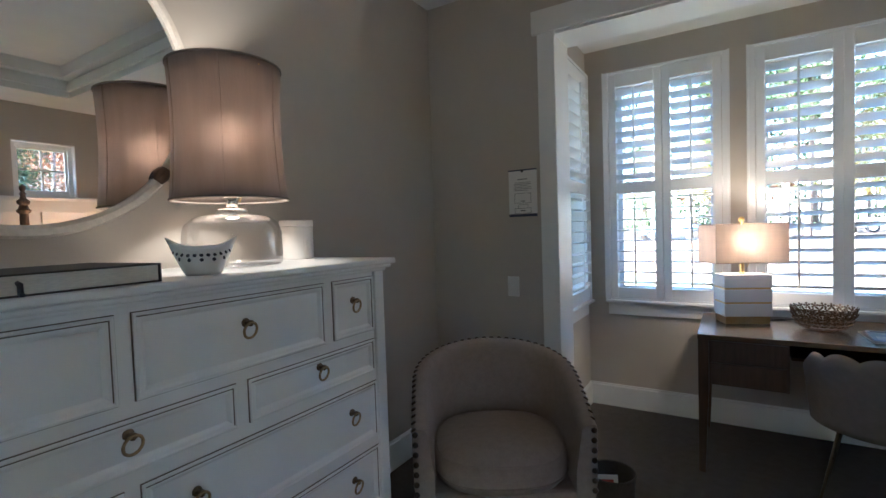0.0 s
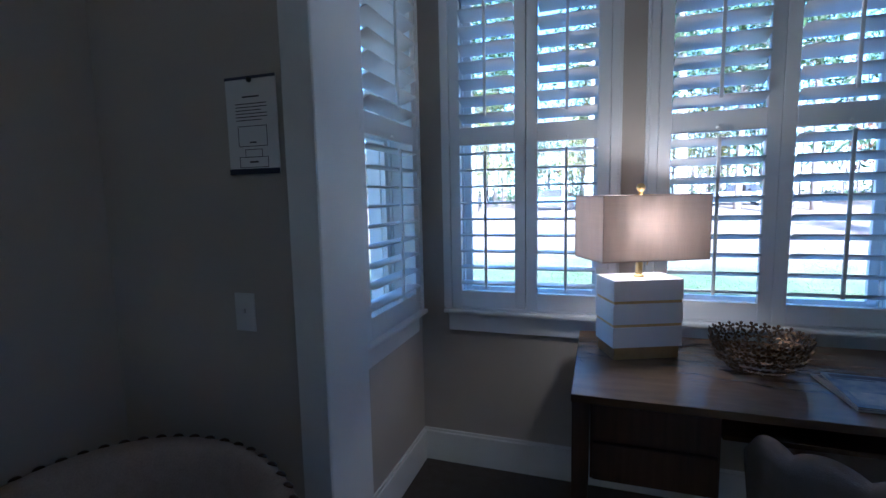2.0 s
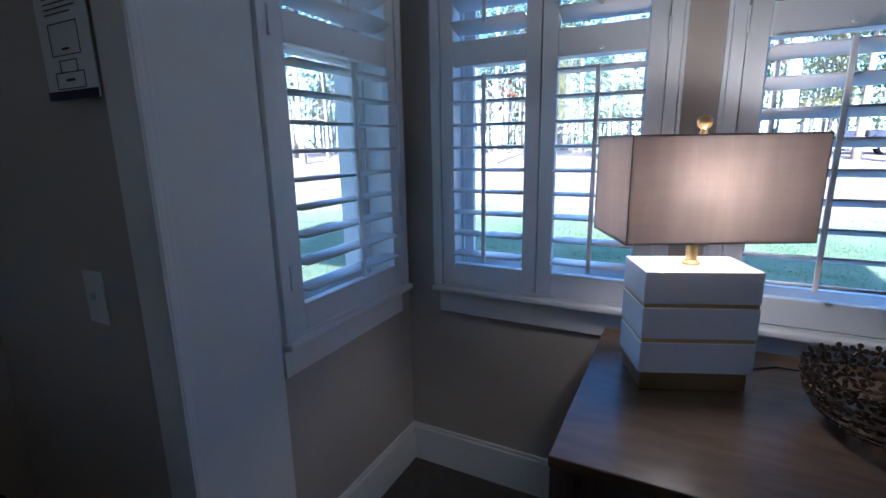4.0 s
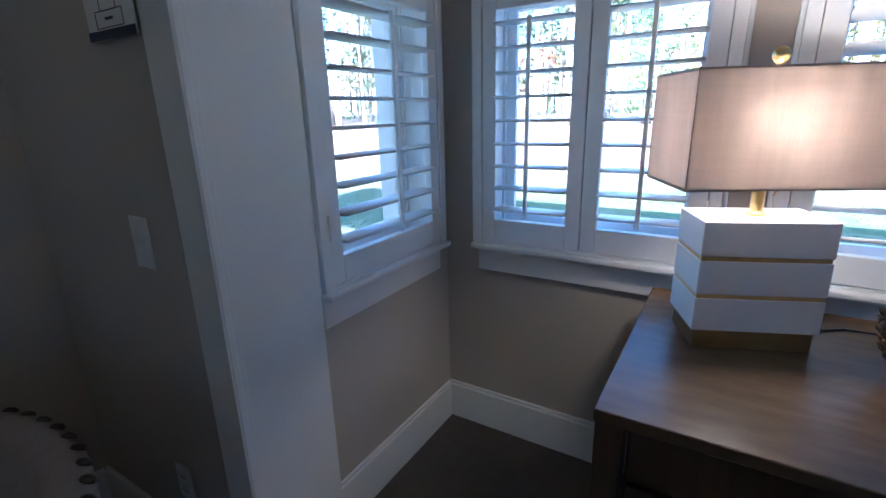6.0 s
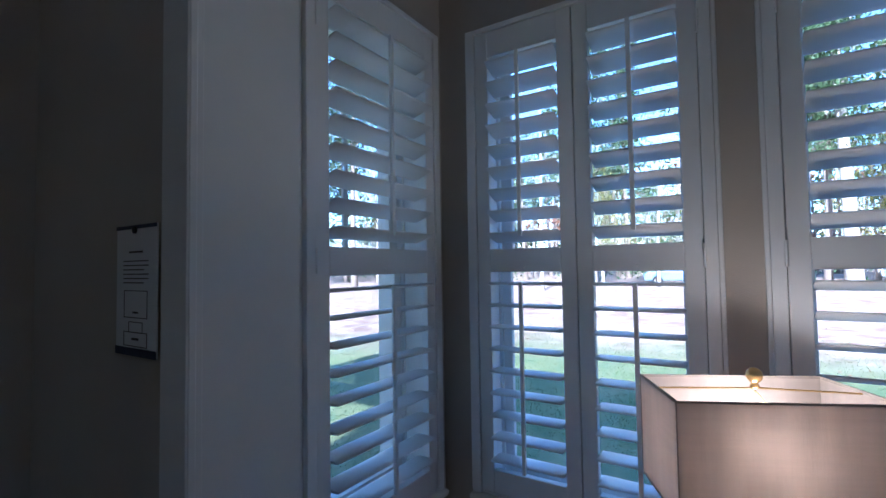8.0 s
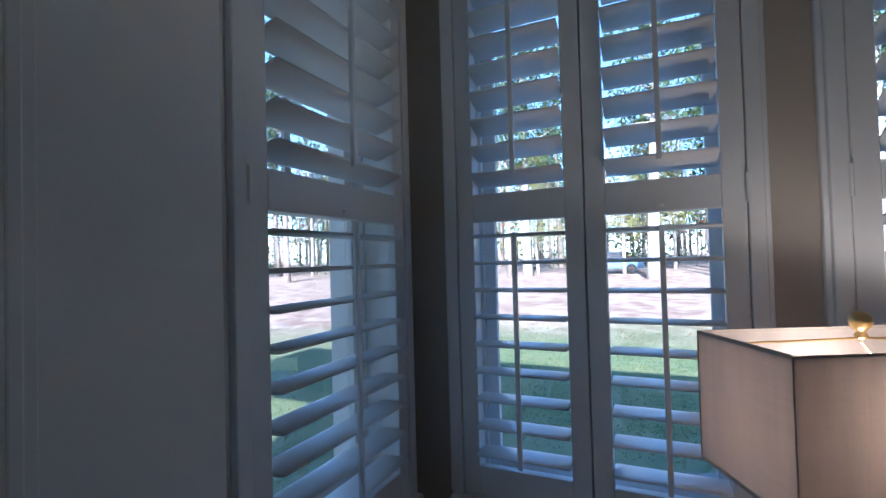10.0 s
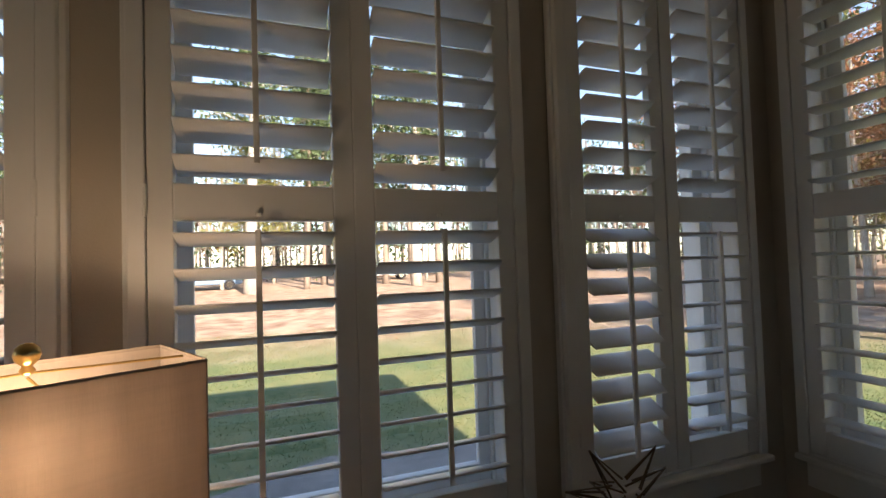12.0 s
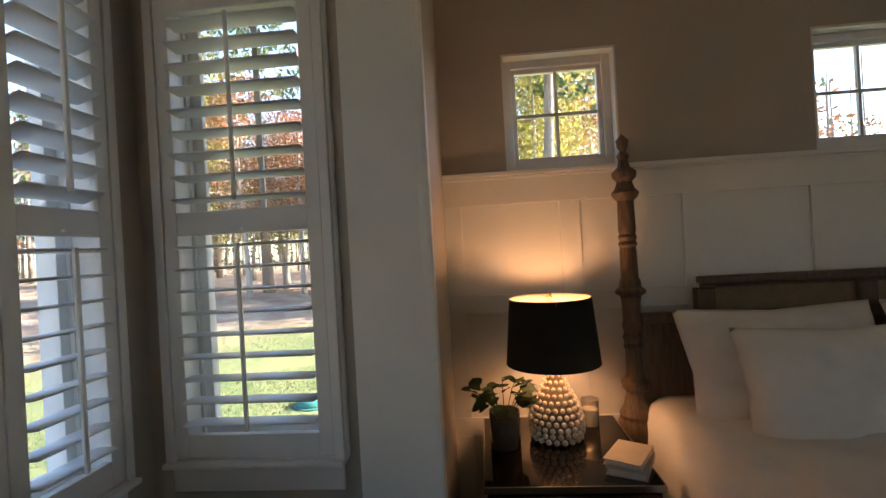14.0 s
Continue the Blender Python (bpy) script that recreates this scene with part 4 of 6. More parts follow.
def desk():
    d = thing("writing_desk", "walnut writing desk with tapered legs and drawers", "desk", (0, 0, 0), 0)
    part("top", boxes((DKX0, DKY0, DKT - 0.026, DKX1, DKY1, DKT)), M_WALNUT, d, bevel=0.003)
    part("apron_back", boxes((DKX0 + 0.03, DKY1 - 0.05, DKT - 0.14, DKX1 - 0.03, DKY1 - 0.03, DKT - 0.026)), M_WALNUT, d)
    part("drawer_shelf", boxes((DKX0 + 0.43, DKY0 + 0.06, DKT - 0.115, DKX1 - 0.43, DKY1 - 0.05, DKT - 0.10)), M_WALNUT, d)
    for s, xa in ((1, DKX0), (-1, DKX1)):
        x0, x1 = (xa + 0.058, xa + 0.42) if s > 0 else (xa - 0.42, xa - 0.058)
        part("pedestal", boxes((x0, DKY0 + 0.035, DKT - 0.285, x1, DKY1 - 0.05, DKT - 0.027)), M_WALNUT_UP, d, bevel=0.002)
        for z0, z1 in ((DKT - 0.148, DKT - 0.036), (DKT - 0.278, DKT - 0.158)):
            dr = part("drawer", boxes((x0 + 0.008, DKY0 + 0.018, z0, x1 - 0.008, DKY0 + 0.036, z1)), M_WALNUT_UP, d, bevel=0.002)
    for x, sx in ((DKX0, 1), (DKX1, -1)):
        for y, sy in ((DKY0, 1), (DKY1, -1)):
            bm = bmesh.new()
            t0, t1 = 0.055, 0.036
            v = []
            for z, t in ((0.0, t1), (DKT - 0.27, t0), (DKT - 0.026, t0)):
                a, b = sorted((x + sx * 0.003, x + sx * t)), sorted((y + sy * 0.004, y + sy * t))
                v.append([bm.verts.new((a[0], b[0], z)), bm.verts.new((a[1], b[0], z)), bm.verts.new((a[1], b[1], z)), bm.verts.new((a[0], b[1], z))])
            for p, q in zip(v, v[1:]):
                for i in range(4):
                    bm.faces.new((p[i], p[(i + 1) % 4], q[(i + 1) % 4], q[i]))
            bm.faces.new(v[0])
            bm.faces.new(v[-1])
            part("leg", bm, M_WALNUT_UP, d, bevel=0.002)
    return d


desk()


def desk_lamp():
    l = thing("desk_lamp", "lit lamp of white lacquer blocks with brass and linen shade", "lamp", (0.176, 3.321, DKT), 22)
    w, d = 0.131, 0.081
    part("plinth", boxes((-w + 0.008, -d + 0.008, 0, w - 0.008, d - 0.008, 0.044)), material("aged_brass_sheet", (0.46, 0.30, 0.12), 0.34, 1.0, grain=0.25, scale=30), l, "aged brass plinth", bevel=0.001)
    z = 0.046
    for k in range(3):
        part("block", boxes((-w, -d, z, w, d, z + 0.077)), M_GLAZED, l, "glossy white lacquer block", bevel=0.002)
        z += 0.077
        if k < 2:
            part("spacer", boxes((-w + 0.003, -d + 0.003, z, w - 0.003, d - 0.003, z + 0.010)), M_BRASS, l)
            z += 0.010
    part("stem", lathe([(0.020, z), (0.020, z + 0.006), (0.013, z + 0.010), (0.013, z + 0.09), (0.0, z + 0.09)], 20), M_BRASS, l, smooth=False)
    z0, z1 = 0.372, 0.602
    W, D, t = 0.203, 0.116, 0.0025
    bm = bmesh.new()
    loops = [[bm.verts.new((sx * (W - o), sy * (D - o), z)) for sx, sy in ((-1, -1), (1, -1), (1, 1), (-1, 1))] for o, z in ((0, z0), (0, z1), (t, z1), (t, z0))]
    for p, q in zip(loops, loops[1:] + loops[:1]):
        for i in range(4):
            bm.faces.new((p[i], p[(i + 1) % 4], q[(i + 1) % 4], q[i]))
    sh = part("shade", bm, M_SHADE_DESK, l, "rectangular oatmeal linen shade")
    sh.matrix_basis = pose(0, 0, 0, 0, 0, 4)
    for z in (z0, z1):
        part("trim_band", boxes((-W - 0.001, -D - 0.001, z - 0.002, W + 0.001, -D + 0.003, z + 0.002), (-W - 0.001, D - 0.003, z - 0.003, W + 0.001, D + 0.001, z + 0.003), (-W - 0.001, -D + 0.003, z - 0.003, -W + 0.003, D - 0.003, z + 0.003), (W - 0.003, -D + 0.003, z - 0.003, W + 0.001, D - 0.003, z + 0.003)), M_SHADETRIM, sh)
    for sx in (-1, 1):
        for sy in (-1, 1):
            part("corner_seam", tube([(sx * W, sy * D, z0), (sx * W, sy * D, z1)], 0.0014, 5), M_SHADETRIM, sh)
    part("harp", tube([(0.03, 0, 0.34), (0.06, 0, 0.42), (0.06, 0, 0.52), (0, 0, z1 - 0.004)], 0.002, 6), M_BRASS, l)
    part("spider", tube([(-W, 0, z1 - 0.004), (-0.06, 0, z1 + 0.0), (0, -0.0, z1 + 0.002), (0.06, 0, z1), (W, 0, z1 - 0.004)], 0.002, 6), M_BRASS, l)
    part("finial", lathe([(0.006, z1), (0.010, z1 + 0.006), (0.006, z1 + 0.012), (0.009, z1 + 0.015), (0.0145, z1 + 0.021), (0.0165, z1 + 0.029), (0.0145, z1 + 0.038), (0.008, z1 + 0.044), (0.0, z1 + 0.046)], 20), M_BRASS, l, "polished brass ball finial", smooth=True)
    return l


desk_lamp()
solo("lamp_cord", tube([(0.30, 3.40, DKT + 0.003), (0.40, 3.47, DKT + 0.003), (0.46, 3.45, DKT + 0.012), (0.52, 3.50, DKT + 0.003), (0.55, 3.57, DKT + 0.003), (0.56, 3.60, DKT - 0.05), (0.56, 3.62, 0.4)], 0.0028, 6), M_INK, "thin dark lamp cord running over the desk's edge", "cord")
bulb("desk_bulb", (0.176, 3.321, DKT + 0.50), 0.74, 0.04)


def blossom_bowl():
    """Open bowl of many small welded metal blossoms."""
    b = thing("metal_bowl", "openwork bowl of small welded bronze blossoms", "bowl", (0.553, 3.23, DKT), 0)
    petal = bmesh.new()
    lathe([(0.0065, -0.0015), (0.0065, 0.0015), (0.0, 0.002)], 6, petal)
    for k in range(5):
        a = 2 * math.pi * k / 5
        lathe([(0.0, -0.001), (0.0064, -0.001), (0.0064, 0.001), (0.0, 0.0016)], 6, petal, at=(0.0138 * math.cos(a), 0.0138 * math.sin(a), 0))
        tube([(0, 0, 0), (0.0138 * math.cos(a), 0.0138 * math.sin(a), 0)], 0.003, 4, petal)
    me = mesh_of("blossom", petal, M_BOWL)
    rim = None
    R, h = 0.146, 0.112
    rows = 6
    for j in range(rows):
        t = (j + 0.35) / (rows - 0.5)
        r = 0.055 + (R - 0.055) * math.sin(t * math.pi / 2) ** 0.9
        z = 0.006 + h * (1 - math.cos(t * math.pi / 2)) ** 0.9
        n = max(9, int(2 * math.pi * r / 0.037))
        for i in range(n):
            a = 2 * math.pi * (i + 0.5 * (j % 2)) / n
            o = new("blossom", me)
            o.parent = b
            p = Vector((r * math.cos(a), r * math.sin(a), z))
            nrm = Vector((math.cos(a) * math.sin(t * 1.25), math.sin(a) * math.sin(t * 1.25), -math.cos(t * 1.25)))
            o.matrix_basis = Matrix.Translation(p) @ nrm.to_track_quat("Z", "Y").to_matrix().to_4x4() @ pose(0, 0, 0, 0, 0, random.uniform(0, 72))
    part("foot", lathe([(0.0, 0.0), (0.055, 0.0), (0.057, 0.004), (0.053, 0.008), (0.0, 0.008)], 28), M_BOWL, b)
    return b


blossom_bowl()


def magazine(loc, rz, mat, label):
    m = thing("magazine", label, "magazine", loc, rz, group="magazines on the desk")
    part("page_block", boxes((-0.104, -0.135, 0.0008, 0.103, 0.135, 0.005)), M_PAGES, m)
    c = part("cover", boxes((-0.105, -0.137, 0.005, 0.105, 0.137, 0.0062), (-0.105, -0.137, 0, 0.105, 0.137, 0.0008)), mat, m)
    part("masthead", boxes((-0.090, 0.098, 0.0062, 0.09, 0.126, 0.0066), (-0.09, 0.084, 0.0062, 0.02, 0.09, 0.0066)), M_NAVY, c)
    part("picture_block", boxes((-0.085, -0.11, 0.0062, 0.06, -0.02, 0.0065)), material("printed_picture", (0.18, 0.26, 0.36), 0.35, second=(0.55, 0.52, 0.48), scale=30), c)
    return m


magazine((0.812, 3.092, DKT), 3, M_BOOK, "closed magazine under another on the desk")
magazine((0.827, 3.085, DKT + 0.0068), -3, M_MAG, "glossy travel magazine with a blue cover")


def potted_tuft():
    p = thing("potted_grass", "small square white pot with green grass", "potted plant", (PLX, PLY, DKT), 8)
    bm = bmesh.new()
    v = []
    for z, r in ((0.0, 0.036), (0.085, 0.050), (0.085, 0.045), (0.070, 0.044)):
        v.append([bm.verts.new((sx * r, sy * r, z)) for sx, sy in ((-1, -1), (1, -1), (1, 1), (-1, 1))])
    for a, b in zip(v, v[1:]):
        for i in range(4):
            bm.faces.new((a[i], a[(i + 1) % 4], b[(i + 1) % 4], b[i]))
    bm.faces.new(list(reversed(v[0])))
    bm.faces.new(v[-1])
    part("pot", bm, M_CERAMIC, p, bevel=0.004)
    g = bmesh.new()
    random.seed(9)
    for k in range(420):
        x, y = random.uniform(-0.042, 0.042), random.uniform(-0.042, 0.042)
        hh = random.uniform(0.05, 0.095)
        lx, ly = x * 0.5 + random.uniform(-0.014, 0.014), y * 0.5 + random.uniform(-0.014, 0.014)
        a = random.uniform(0, 6.28)
        wx, wy = 0.0016 * math.cos(a), 0.0016 * math.sin(a)
        q = [g.verts.new(c) for c in ((x - wx, y - wy, 0.07), (x + wx, y + wy, 0.07), (x + lx * 0.6 + wx * .7, y + ly * 0.6 + wy * .7, 0.07 + hh * 0.65), (x + lx * 0.6 - wx * .7, y + ly * 0.6 - wy * .7, 0.07 + hh * 0.65), (x + lx * 1.3, y + ly * 1.3, 0.07 + hh))]
        g.faces.new((q[0], q[1], q[2], q[3]))
        g.faces.new((q[3], q[2], q[4]))
    part("grass", g, M_TURF, p)


PLX, PLY = 1.083, 3.376
potted_tuft()


def star_ornament():
    s = thing("star_ornament", "spiky bronze wire star on a slim stand", "ornament", (1.11, 3.185, DKT), 10)
    c = Vector((0, 0, 0.300))
    tips = [(0.125, 0.0, 0.025), (-0.115, 0.03, 0.03), (0.03, 0.11, -0.02), (-0.02, -0.11, 0.0), (0.07, -0.02, 0.085), (-0.085, 0.0, 0.105), (0.06, 0.05, -0.10), (-0.06, -0.05, -0.10)]
    star = None
    for t in tips:
        tip = c + Vector(t)
        d = Vector(t).normalized()
        a = d.cross(Vector((0.1, 0, 1))).normalized() * 0.020
        b = d.cross(a).normalized() * 0.020
        mid = c + d * 0.03
        part("ray", tube([mid + a, tip, mid - a], 0.0022, 6, tube([mid + b, tip, mid - b], 0.0022, 6)), M_BRONZE, s)
    part("stem", tube([(0, 0, 0.012), (0, 0, 0.300)], 0.004, 8), M_BRONZE, s)
    part("base", lathe([(0.0, 0.0), (0.045, 0.0), (0.045, 0.008), (0.010, 0.014), (0.0, 0.016)], 24), M_BRONZE, s)


star_ornament()


def desk_chair():
    c = thing("desk_chair", "taupe velvet desk chair with scalloped back, slim bronze legs", "chair", (0.745, 2.895, 0), -14)
    # shell back towards the room; seat under the desk (local y points to the desk)
    bm = bmesh.new()
    n, m = 40, 12
    th = 0.055
    outer, inner = [], []
    for i in range(n + 1):
        u = 2 * i / n - 1
        a = u * 1.25
        x, y = 0.285 * math.sin(a) / math.sin(1.25) * 1.0, -0.25 + 0.20 * (1 - math.cos(a)) / (1 - math.cos(1.25))
        nx, ny = math.sin(a * 0.8), -math.cos(a * 0.8)
        top = 0.758 - 0.065 * u * u * (0.4 + 0.6 * u * u) + 0.026 * abs(math.sin(u * math.pi * 2.5 + math.pi / 2)) ** 0.8
        ro, ri = [], []
        for j in range(m + 1):
            t = j / m
            z = 0.40 + (top - 0.40) * t
            flare = 0.06 * t * t
            bulge = th * 0.5 * math.sqrt(max(0.0, 1 - max(0, (t - 0.86) / 0.14) ** 2)) if t > 0.86 else th * 0.5
            cx, cy = x * (0.90 + 0.10 * t), y - flare * (1 - 0.5 * u * u)
            ro.append(bm.verts.new((cx + nx * bulge, cy + ny * bulge, z)))
            ri.append(bm.verts.new((cx - nx * bulge, cy - ny * bulge, z)))
        outer.append(ro)
        inner.append(ri)
    for g in (outer, inner):
        for i in range(n):
            for j in range(m):
                bm.faces.new((g[i][j], g[i + 1][j], g[i + 1][j + 1], g[i][j + 1]))
    for i in range(n):
        bm.faces.new((outer[i][0], inner[i][0], inner[i + 1][0], outer[i + 1][0]))
    for i in (0, n):
        for j in range(m):
            bm.faces.new((outer[i][j], outer[i][j + 1], inner[i][j + 1], inner[i][j]))
    bmesh.ops.remove_doubles(bm, verts=bm.verts, dist=1e-5)
    part("backrest", bm, M_VELVET, c, "scalloped velvet shell back", smooth=True)
    part("seat", lathe([(0.20, 0.40), (0.245, 0.42), (0.25, 0.45), (0.235, 0.475), (0.15, 0.487), (0.0, 0.49)], 36, at=(0, 0.0, 0)), M_VELVET, c, smooth=True)
    for sx in (-1, 1):
        for sy in (-1, 1):
            part("leg", tube([(sx * 0.15, sy * 0.15, 0.41), (sx * 0.23, sy * 0.22, 0.0)], [0.010, 0.006], 10), M_BRONZE, c, "slim dark bronze leg")
    return c


desk_chair()

# -- bed wall: wainscot, small windows, bed, nightstand --
def wainscot():
    x = RX1
    cap = 1.907
    w = thing("wainscot_east", "white board-and-batten wainscot with a cap rail", loc=(0, 0, 0), kind="structure")
    part("backboard", boxes((x - 0.006, RY0, 0.175, x, WY, cap - 0.02)), M_TRIM, w)
    stiles = [2.575 - 0.5825 * k for k in range(9)]
    rails = [(1.745, cap - 0.02), (1.208, 1.299), (0.60, 0.69), (0.175, 0.25)]
    for a, b in rails:
        part("rail", boxes((x - 0.020, RY0, a, x - 0.006, WY, b)), M_TRIM, w, bevel=0.002)
    for y in stiles:
        y0, y1 = y - 0.05, min(y + 0.05, WY)
        for a, b in ((1.299, 1.745), (0.69, 1.208), (0.25, 0.60)):
            part("stile", boxes((x - 0.020, y0, a, x - 0.006, y1, b)), M_TRIM, w, bevel=0.002)
    part("cap_rail", boxes((x - 0.042, RY0, cap - 0.022, x + 0.001, WY, cap), (x - 0.030, RY0, cap - 0.036, x, WY, cap - 0.022)), M_TRIM, w, bevel=0.004)


wainscot()


def small_window(i, y0, y1):
    w = thing("window_%d" % (6 + i), "small square white window with four panes", loc=(RX1, 0, 0), kind="structure")
    z0, z1 = SZ0 + 0.004, SZ1
    part("lining", boxes((0.002, y0, z0, 0.2, y0 + 0.010, z1), (0.002, y1 - 0.010, z0, 0.2, y1, z1), (0.002, y0 + 0.01, z1 - 0.012, 0.2, y1 - 0.01, z1), (0.002, y0 + 0.01, z0, 0.2, y1 - 0.01, z0 + 0.012)), M_TRIM, w)
    f, a, b, c, d = 0.040, y0 + 0.010, y1 - 0.010, z0 + 0.012, z1 - 0.012
    part("frame", boxes((0.07, a, c, 0.13, a + f, d), (0.07, b - f, c, 0.13, b, d), (0.07, a + f, d - f, 0.13, b - f, d), (0.07, a + f, c, 0.13, b - f, c + f)), M_TRIM, w, bevel=0.003)
    f += 0.022
    part("sash", boxes((0.09, a + .04, c + .04, 0.12, a + f, d - .04), (0.09, b - f, c + .04, 0.12, b - .04, d - .04), (0.09, a + f, d - f, 0.12, b - f, d - .04), (0.09, a + f, c + .04, 0.12, b - f, c + f)), M_TRIM, w, bevel=0.002)
    my, mz = (y0 + y1) / 2, (z0 + z1) / 2
    part("muntin", boxes((0.098, my - 0.008, c + f, 0.116, my + 0.008, d - f), (0.099, a + f, mz - 0.008, 0.115, b - f, mz + 0.008)), M_TRIM, w)
    for p, q in ((a + f, my - 0.008), (my + 0.008, b - f)):
        for r, s in ((c + f, mz - 0.008), (mz + 0.008, d - f)):
            g = part("pane", boxes((0.105, p, r, 0.108, q, s)), M_GLASS, w)
            g.visible_shadow = False


for i, (a, b) in enumerate(SW):
    small_window(i, a, b)

BEDC, BEDT = 0.76, 0.815


def bed():
    b = thing("bed", "king bed with turned oak posts and white bedding", "bed", (0, 0, 0), 0)
    prof = [(0.045, 0), (0.052, 0.1), (0.052, 0.58), (0.08, 0.631), (0.088, 0.66), (0.084, 0.698), (0.074, 0.717), (0.078, 0.736), (0.054, 0.784), (0.043, 0.837), (0.06, 0.856), (0.064, 0.882), (0.048, 0.901), (0.04, 0.92), (0.038, 1.002), (0.035, 1.027), (0.043, 1.042), (0.037, 1.061), (0.045, 1.088), (0.037, 1.109), (0.045, 1.137), (0.039, 1.164), (0.041, 1.251), (0.047, 1.278),
            (0.066, 1.289), (0.068, 1.304), (0.049, 1.32), (0.046, 1.35), (0.039, 1.363), (0.037, 1.487), (0.034, 1.5), (0.043, 1.514), (0.035, 1.531), (0.042, 1.548), (0.034, 1.563), (0.039, 1.578), (0.036, 1.715), (0.054, 1.732), (0.062, 1.753), (0.044, 1.772), (0.034, 1.803), (0.052, 1.823), (0.055, 1.848), (0.028, 1.873), (0.021, 1.901), (0.029, 1.924), (0.014, 1.945), (0.025, 1.964), (0.029, 1.996), (0, 2.025)]
    X = 2.865
    for s in (-1, 1):
        post = part("post", lathe(prof, 24, at=(X, BEDC + s * 1.0, 0)), M_BEDWOOD, b, "turned weathered oak post", smooth=True)
        post.modifiers.new("crisp", "EDGE_SPLIT").split_angle = radians(32)
    hb = part("headboard", boxes((X - 0.022, BEDC - 0.97, 0.40, X + 0.012, BEDC + 0.97, 1.150)), M_BEDWOOD, b, "oak headboard with cane panels", bevel=0.004)
    part("wing_rail", boxes((X - 0.036, BEDC - 0.965, 1.15, X + 0.022, BEDC + 0.965, 1.195)), M_BEDWOOD, hb, bevel=0.008)
    part("crest", boxes((X - 0.048, BEDC - 0.70, 1.318, X + 0.026, BEDC + 0.70, 1.352), (X - 0.034, BEDC - 0.69, 1.30, X + 0.02, BEDC + 0.69, 1.318)), M_BEDWOOD, hb, bevel=0.010)
    for y in (-0.68, 0.0, 0.68):
        part("stile", boxes((X - 0.034, BEDC + y - 0.04, 1.195, X + 0.018, BEDC + y + 0.04, 1.30)), M_BEDWOOD, hb, bevel=0.006)
    for y in (-0.34, 0.34):
        part("cane_panel", boxes((X - 0.012, BEDC + y - 0.30, 1.195, X + 0.004, BEDC + y + 0.30, 1.30)), M_CANE, hb, "woven cane panel")
    for s in (-1, 1):
        part("side_rail", boxes((0.86, BEDC + s * 0.96 - 0.02, 0.25, 2.84, BEDC + s * 0.96 + 0.02, 0.45)), M_BEDWOOD, b, bevel=0.004)
        part("foot_leg", lathe([(0.035, 0), (0.045, 0.1), (0.045, 0.5)], 14, at=(0.88, BEDC + s * 0.94, 0)), M_BEDWOOD, b)
    part("foot_rail", boxes((0.84, BEDC - 0.92, 0.25, 0.88, BEDC + 0.92, 0.50)), M_BEDWOOD, b, bevel=0.004)
    part("mattress", boxes((0.90, BEDC - 0.945, 0.42, 2.835, BEDC + 0.945, BEDT - 0.06)), M_COTTON, b, bevel=0.06)
    return b


bed()


def duvet():
    bm = bmesh.new()
    nx, ny = 56, 60
    g = []
    for i in range(nx + 1):
        row = []
        for j in range(ny + 1):
            u, v = i / nx, 2 * j / ny - 1
            x = 0.86 + u * 1.97
            s = v * 1.30
            e = 0.975
            if abs(s) <= e - 0.12:
                y, z = s, BEDT
            else:
                a = min(abs(s) - (e - 0.12), 0.19) / 0.19 * math.pi / 2
                y = math.copysign(e - 0.12 + 0.12 * math.sin(a), s)
                z = BEDT - 0.12 * (1 - math.cos(a)) - max(0, abs(s) - (e - 0.12) - 0.19)
            q = noise.noise((x * 2.6, s * 2.2, 0.3)) * 0.022 + noise.noise((x * 6, s * 5, 4.3)) * 0.012 - 0.016 * abs(noise.noise((x * 3.1 + s * 1.7, s * 4.0 - x, 8.1)))
            k = max(0, abs(v) - 0.66)
            y += math.copysign(k * 0.10 * math.sin(x * 15 + 2 * math.sin(x * 4)), s) * 0.6
            z += q - 0.02 * max(0, (0.12 - u) / 0.12) ** 2
            row.append(bm.verts.new((x, BEDC + y, z)))
        g.append(row)
    for i in range(nx):
        for j in range(ny):
            bm.faces.new((g[i][j], g[i + 1][j], g[i + 1][j + 1], g[i][j + 1]))
    d = solo("duvet", bm, M_COTTON, "white cotton duvet draped over the bed", "duvet", smooth=True)
    t = d.modifiers.new("thickness", "SOLIDIFY")
    t.thickness, t.offset = 0.03, -1


duvet()


def pillow(label, sx, sy, sz, m, seed):
    bm = puff(sx, sy, sz, 30, 3.0, 0.5, 0.045, seed)
    p = thing("pillow", label, "pillow", group="pillows on the bed")
    p.matrix_world = m
    body = part("cover", bm, M_COTTON, p, smooth=True)
    pts = []
    for k in range(48):
        a = 2 * math.pi * k / 48
        c, s = math.cos(a), math.sin(a)
        f = 1 / max(abs(c), abs(s))
        u, v = c * f, s * f
        pinch = 1 - 0.09 * (1 - abs(u)) * abs(v) ** 3 - 0.09 * (1 - abs(v)) * abs(u) ** 3
        pts.append((sx * u * pinch, sy * v * pinch, 0))
    part("piping", tube(pts, 0.0022, 5, close=True), M_COTTON, p)


# pillows lean on the headboard: local x along the bed's width, local y up the lean
def lean(x, y, z, back, turn=0):
    return Matrix.Translation((x, y, z)) @ pose(0, 0, 0, 0, 0, -90 + turn) @ pose(0, 0, 0, 90 - back, 0, 0)


